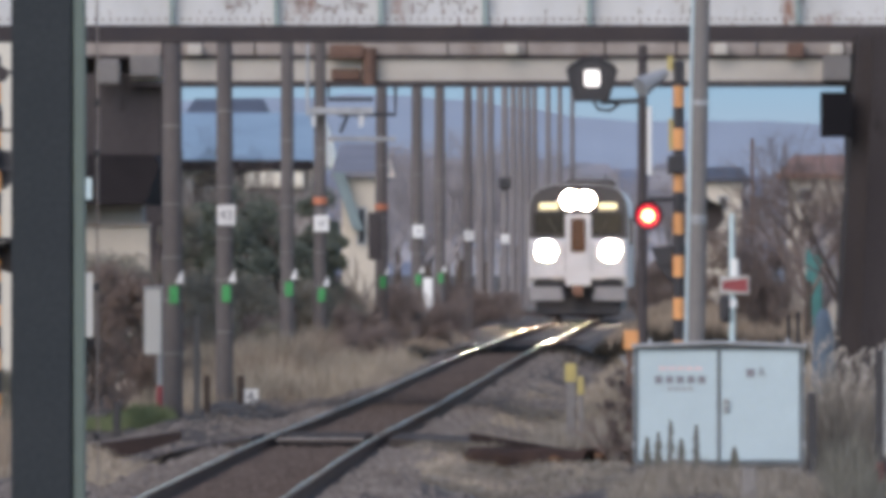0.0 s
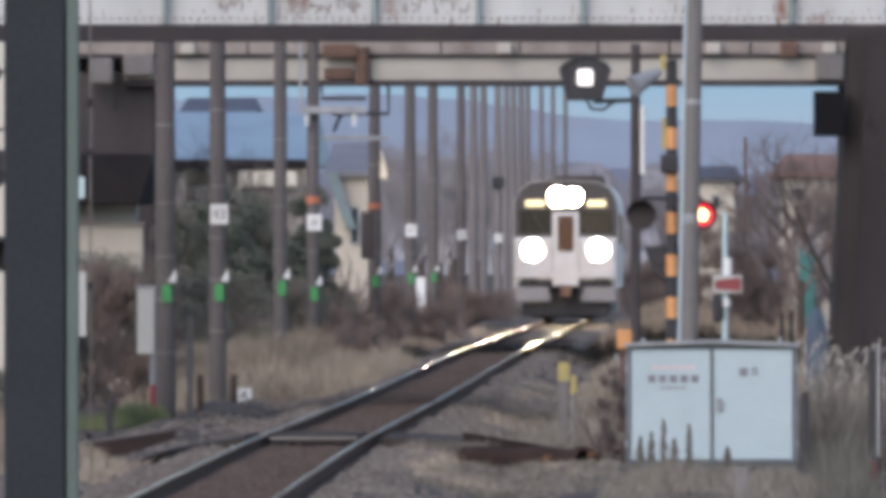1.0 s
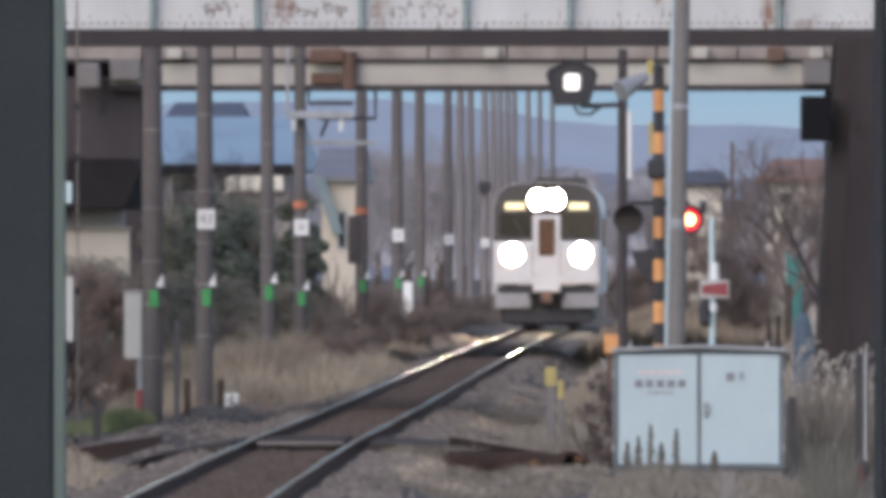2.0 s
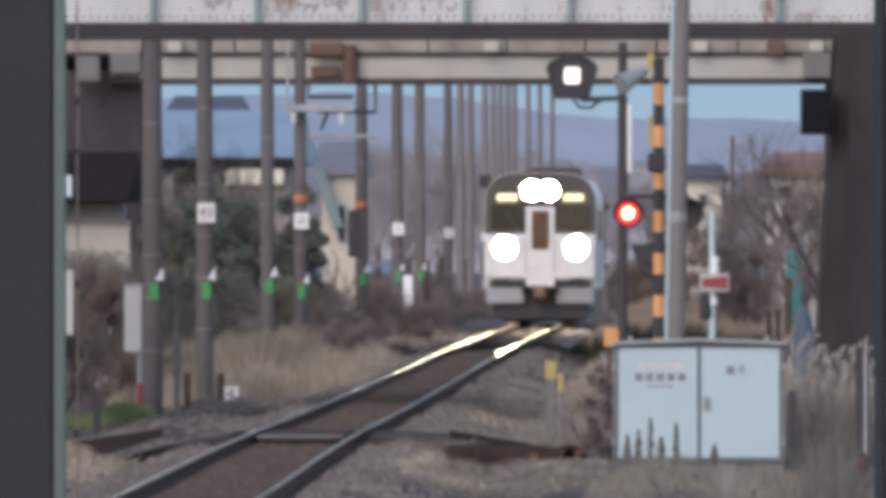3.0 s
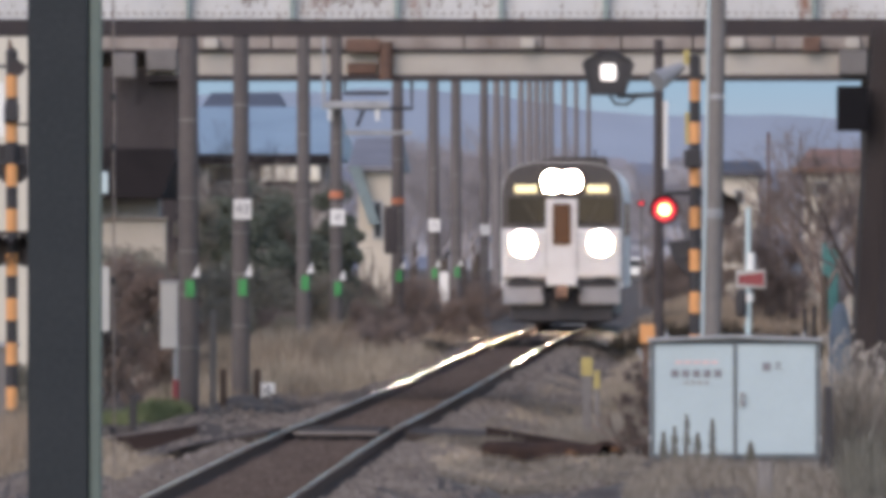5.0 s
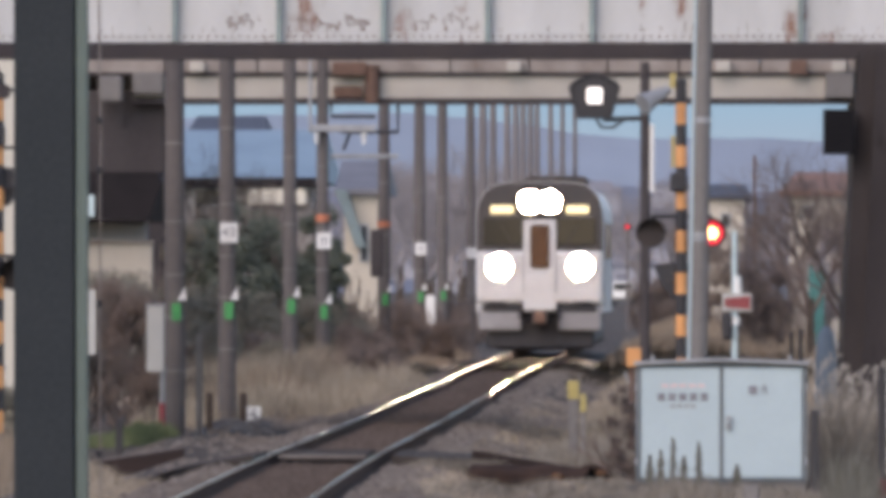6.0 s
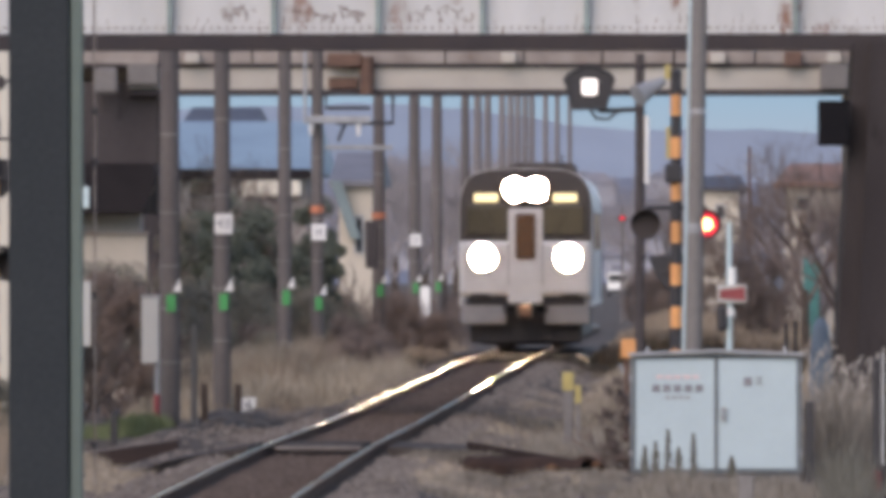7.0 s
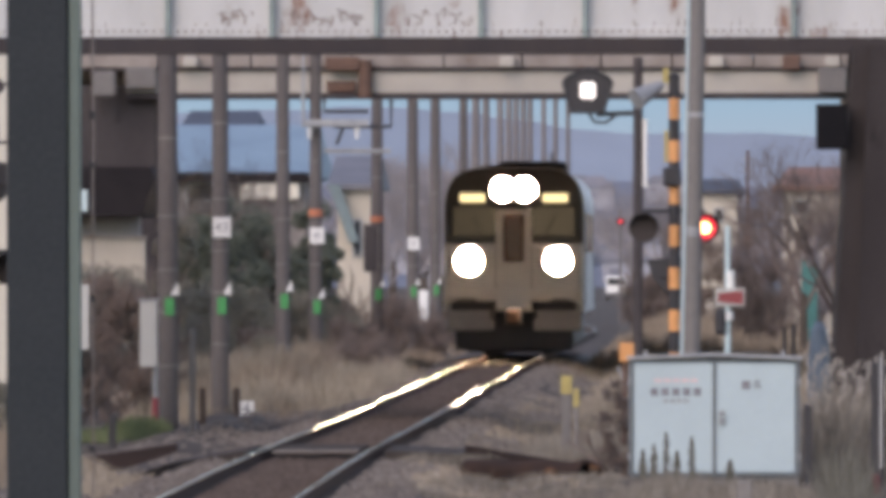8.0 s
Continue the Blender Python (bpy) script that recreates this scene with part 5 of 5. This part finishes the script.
# dull scrub under the evergreens and among the weeds
for i, (x, y, w, h) in enumerate(((-9.3, 219.0, 1.3, 2.1), (-8.5, 221.0, 1.3, 2.3), (-7.75, 223.0, 1.2, 2.0), (-8.95, 215.0, 0.9, 1.6), (-7.0, 227.0, 1.2, 1.7), (-9.8, 222.0, 0.9, 3.5), (-8.0, 214.0, 0.8, 1.3), (-9.55, 200.0, 0.7, 1.9), (-9.95, 204.0, 1.3, 2.5), (-10.7, 205.0, 1.4, 2.55))):
    shrub(x, y, w, h, 300 + i, SCRUB, "dull olive-brown scrub tangled with dead stems", count=6500, leaf=0.028)
shrub(0.75, 300.0, 1.45, 2.95, 321, TWIG, "dense round dark-brown leafless bush", count=9000, leaf=0.03)
shrub(-0.25, 400.0, 1.5, 3.7, 323, RUSSET, "tall brown leafless brush before a house", count=9000, leaf=0.03)
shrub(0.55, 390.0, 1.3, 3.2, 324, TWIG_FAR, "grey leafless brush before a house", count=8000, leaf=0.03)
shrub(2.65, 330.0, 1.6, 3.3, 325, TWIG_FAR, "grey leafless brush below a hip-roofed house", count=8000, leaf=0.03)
shrub(-9.2, 150.0, 0.8, 1.2, 326, RUSSET, "low brown brush at the foot of a pale wall", count=5000, leaf=0.021)
shrub(-8.75, 149.0, 0.7, 1.05, 327, SCRUB, "low olive-brown brush at the foot of a pale wall", count=4000, leaf=0.021)
shrub(-1.12, 128.3, 0.34, 1.15, 322, TWIG, "dark tangle of dead stems beside the cabinet", count=1800, leaf=0.018, base=-0.35)
# straw
blade_field("tall_dry_grass", "tall pale dry grass behind the poles", (-9.2, -6.75, 190, 212), 13000, 0.5, 0.95, 0.007, STRAW_MID, 1, lean=0.5, clump=0.7)
blade_field("dry_grass", "lower pale dry grass at the foot of the poles", (-8.818, -5.182, 180, 214), 14000, 0.25, 0.6, 0.006, STRAW_MID, 14, lean=0.9, clump=0.9)
blade_field("dry_grass", "dry grass along the far side of the ballast", (-7.7, -6.1, 174, 300), 9000, 0.04, 0.28, 0.007, STRAW_DULL, 2, clump=0.8)
blade_field("green_grass", "patch of short green grass", (-8.456, -7.735, 159, 176), 7000, 0.12, 0.36, 0.008, GRASS, 3)
blade_field("reeds", "tall brown dry reeds beside the cabinet", (0.802, 2.035, 127, 136), 4600, 0.5, 1.1, 0.006, WEED_STRAW, 4, lean=0.7, clump=1.6)
blade_field("dry_grass", "pale dry grass before the cabinet", (-1.060, 1.750, 99, 119), 16000, 0.05, 0.27, 0.004, WEED_STRAW, 5, lean=1.1, clump=1.4)
blade_field("dry_grass", "sparse dead weeds on the ballast shoulder", (TRACK + 1.9, TRACK + 4.2, 136, 300), 18000, 0.05, 0.32, 0.006, STRAW_MID, 6, lean=1.0, clump=1.2)
blade_field("dry_grass", "dry brown weeds by the far crossing gear", (-8.545, -6.909, 116, 134), 4000, 0.3, 0.8, 0.008, STRAW_DULL, 7)
blade_field("dry_field", "tan winter field beyond the crossing", (0.6, 12, 190, 420), 5000, 0.4, 0.9, 0.03, STRAW, 8)
blade_field("dry_field", "dull brown winter weeds beyond the bridge", (-2.75, 3.5, 250, 440), 30000, 0.25, 0.75, 0.016, STRAW_DULL, 10)
blade_field("dry_grass", "dead weeds at the near ballast edge", (-7.3, TRACK - 1.6, 116, 128.3), 9000, 0.05, 0.2, 0.005, STRAW_MID, 9, lean=1.1, clump=1.6)

blade_field("dry_grass", "brown weeds among the tall straw", (-8.9, -6.4, 186, 226), 7000, 0.3, 0.95, 0.007, STRAW_DULL, 17, lean=0.6, clump=1.1)
blade_field("dry_grass", "short dead grass over the stony shoulder", (TRACK + 1.1, TRACK + 3.3, 132.8, 195), 16000, 0.03, 0.17, 0.005, STRAW_MID, 20, lean=1.2, clump=1.0)
blade_field("dry_grass", "dead tufts over the buried pipe", (-2.8, -1.1, 123.3, 124.6), 3200, 0.06, 0.24, 0.005, WEED_STRAW, 18, lean=1.1, clump=3.0)
blade_field("weeds", "dark grey-green dead weeds before the reeds", (0.86, 1.35, 107, 113), 1100, 0.25, 0.7, 0.006, WEED, 19, lean=0.5, category="weeds")
blade_field("dry_grass", "short pale tufts over the near shoulder", (TRACK + 1.3, -0.95, 113, 128), 26000, 0.03, 0.16, 0.005, WEED_STRAW, 15, lean=1.4, clump=0.9)
blade_field("dry_grass", "pale straw tufts among stones by the track", (TRACK + 1.0, -1.2, 114, 127.5), 5000, 0.05, 0.16, 0.005, STRAW, 21, lean=1.5, clump=3.2)
blade_field("dry_grass", "dead tufts along the crossing path's edge", (TRACK + 0.9, -1.3, 127.5, 128.15), 2600, 0.08, 0.26, 0.005, WEED_STRAW, 22, lean=1.0, clump=2.0)
blade_field("dry_grass", "pale dead grass on the bank beside the cabinet", (-2.35, -1.0, 129, 152), 9000, 0.08, 0.36, 0.005, WEED_STRAW, 16, lean=0.9, clump=1.3)


def reed_plumes():
    """Feathery heads on bent stems."""
    rnd = random.Random(47)
    v, f = [], []
    for _ in range(150):
        x, y = rnd.uniform(0.86, 1.95), rnd.uniform(128, 134)
        z0, hh = bed(x, y), rnd.uniform(0.75, 1.35)
        lx = rnd.uniform(-0.08, 0.16)
        k = len(v)
        v += [(x - 0.005, y, z0), (x + 0.005, y, z0), (x + lx * 0.6, y, z0 + hh)]
        f.append((k, k + 1, k + 2))
        for j in range(26):
            u = rnd.random()
            c = Vector((x + lx * (0.6 + 0.5 * u), y + rnd.uniform(-0.03, 0.03), z0 + hh - 0.05 + 0.24 * u * (1 - 0.5 * u) - 0.05 * u * u))
            a = Vector((rnd.uniform(-0.3, 1.0) * (1 if lx > 0 else -1), rnd.uniform(-0.6, 0.6), rnd.uniform(0.1, 1.0))).normalized() * rnd.uniform(0.015, 0.035)
            b = a.orthogonal().normalized() * 0.006
            k = len(v)
            v += [tuple(c - b), tuple(c + b), tuple(c + a)]
            f.append((k, k + 1, k + 2))
    raw("reed_plumes", v, f, PLUME, None, "pale feathery reed heads beside the cabinet", "reeds", "stuff")


reed_plumes()


def weed_spikes():
    t = tagged(new("weed_spikes"), "dark seed-head weeds standing before the cabinet", "weeds", "", "stuff")
    rnd = random.Random(31)
    v, f = [], []
    for x, hh in ((-0.679, 0.34), (-0.56, 0.46), (-0.315, 0.42), (-0.788, 0.3), (0.054, 0.2), (-0.457, 0.28)):
        y = 119.57
        for _ in range(240):
            z = hh * rnd.random()
            w = 0.03 * math.sin(min(1.0, 0.25 + 0.75 * z / hh) * math.pi) * rnd.uniform(0.5, 1.3) + 0.006
            c = Vector((x + rnd.uniform(-w, w), y + rnd.uniform(-w, w), -0.3 + z + 0.12))
            a = Vector((rnd.uniform(-1, 1), rnd.uniform(-1, 1), 1.4)).normalized() * 0.03
            b = Vector((0.008, 0, 0))
            k = len(v)
            v += [tuple(c - b), tuple(c + b), tuple(c + a)]
            f.append((k, k + 1, k + 2))
        k = len(v)
        v += [(x - 0.006, y, -0.5), (x + 0.006, y, -0.5), (x, y, -0.2 + hh)]
        f.append((k, k + 1, k + 2))
    raw("seed_heads", v, f, WEED, t)


weed_spikes()

# bare trees on the right and far behind
for i, (x, y, h, dp) in enumerate(((1.795, 282.05, 5.91, 6), (2.703, 297.3, 5.57, 6), (0.769, 423.08, 5.7, 6), (-0.326, 478.26, 5.92, 6), (1.667, 366.67, 5.08, 6), (-1.0, 550.0, 6.21, 5), (2.656, 343.75, 5.69, 6), (2.35, 262.0, 5.6, 6), (1.25, 318.0, 4.2, 6))):
    bare_tree(x, y, h, 80 + i, depth=dp, r=0.11)
for i, (x, y, h) in enumerate(((-10.9, 255.0, 5.3), (-9.9, 300.0, 4.9), (-10.5, 244.44, 4.99), (-10.357, 261.9, 4.76), (-10.833, 366.67, 5.58), (-11.346, 423.08, 6.27), (-10.87, 478.26, 6.9), (-10.238, 523.81, 7.21), (-13.5, 550.0, 7.83), (-9.737, 578.95, 7.47), (-3.056, 611.11, 7.48), (-4.688, 687.5, 7.81), (-13.478, 478.26, 6.14), (-12.614, 500.0, 6.77), (-12.5, 578.95, 7.34), (-11.111, 611.11, 7.48), (-9.706, 647.06, 7.49), (-15.455, 500.0, 6.54), (-2.059, 647.06, 7.34), (-13.333, 666.67, 8.4), (-14.571, 628.57, 8.2), (-16.711, 578.95, 8.78), (-16.25, 611.11, 9.42), (-15.588, 647.06, 9.4), (-15.0, 687.5, 10.31), (-13.71, 709.68, 10.08), (-12.5, 733.33, 9.84), (-11.379, 758.62, 9.93), (-10.357, 785.71, 9.67), (-5.333, 733.33, 8.84), (-4.286, 785.71, 9.67), (-2.5, 733.33, 8.51), (-0.758, 666.67, 7.79), (0.556, 611.11, 7.06))):
    # crowns beyond 314 m take the twig colour with haze painted in
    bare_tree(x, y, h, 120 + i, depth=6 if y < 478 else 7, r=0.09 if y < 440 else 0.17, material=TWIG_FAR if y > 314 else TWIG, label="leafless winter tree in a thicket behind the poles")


def aerial_mast():
    t = thing("aerial_mast", "thin rusty mast with an aerial above the roofs", "aerial", pose(0.78, 416.0, -0.45))
    part("mast", rod((0, 0, 0), (0, 0, 6.3), 0.06, 0.05, n=8), RUST, t)
    for z in (5.6, 6.0):
        part("crossbar", rod((-0.22, 0, z), (0.22, 0, z), 0.02, n=6), GREY, t)


aerial_mast()


def fence():
    t = thing("net_fence", "teal net fence posts by the field", "fence", pose(0, 0, 0))
    for i, x in enumerate((2.0, 2.17, 2.31)):
        part("post", rod((x, 314 + i, -0.4), (x, 314 + i, 2.09), 0.05, n=8), TEAL, t)
    part("net", box((2.157, 315, 1.160), (0.286, 0.03, 1.571)), TEAL, t, "teal net panel")


fence()


def covered_stack():
    t = thing("covered_stack", "stack under a slack blue-grey sheet behind the reeds", "stack", pose(1.27, 167.0, -0.45))
    bm = bmesh.new()
    rows = []
    for z, w in ((0, 0.17), (0.4, 0.165), (0.8, 0.15), (1.2, 0.135), (1.5, 0.1), (1.62, 0.04)):
        rows.append([bm.verts.new((w * math.cos(a) * (1 + 0.12 * math.sin(5 * a + z * 3)), w * math.sin(a), z)) for a in [6.2832 * k / 20 for k in range(20)]])
    for r0, r1 in zip(rows, rows[1:]):
        for k in range(20):
            bm.faces.new((r0[k], r0[(k + 1) % 20], r1[(k + 1) % 20], r1[k]))
    bm.faces.new(rows[-1])
    part("sheet", bm, SHEET, t, "slack blue-grey sheet")
    part("rope", tube([(0.15, -0.16, 0.7), (0.19, -0.17, 1.0), (0.17, -0.15, 1.3), (0.1, -0.12, 1.5)], 0.012), WHITE, t, "pale rope")


covered_stack()


# ---- the nearest loose stones ----
loose_stones()


# ---- what moves ----
def motions():
    y0, y8 = 349.0, 249.5
    walk(TRAIN, [(t, pose(TRACK, y0 + (y8 - y0) * t / 8.0, 0.14)) for t in (0.0, 2.0, 4.0, 6.0, 8.0)])
    # the two lamps flash in turn: each disc flips between its lit face and its dark back
    switch = [0.5, 1.1, 1.733, 2.367, 3.0, 3.6, 4.2, 4.833, 5.467, 6.1, 6.7, 7.3, 7.9]
    for disc, which, at in LAMPS:
        turn = 0 if which == 0 else 180
        rows = [(0.0, turn)]
        for s in switch:
            rows += [(s + k / 30, turn + 60 * k) for k in range(4)]
            turn += 180
        walk(disc, [(t, pose(*at, 0, 0, a)) for t, a in rows])
    # the distant signal turns red once the train has passed it
    walk(FAR_LAMP, [(t, pose(0, -0.1, 3.960, 0, 0, a)) for t, a in ((0.0, 180), (3.633, 180), (3.667, 120), (3.7, 60), (3.733, 0), (8.0, 0))])


motions()
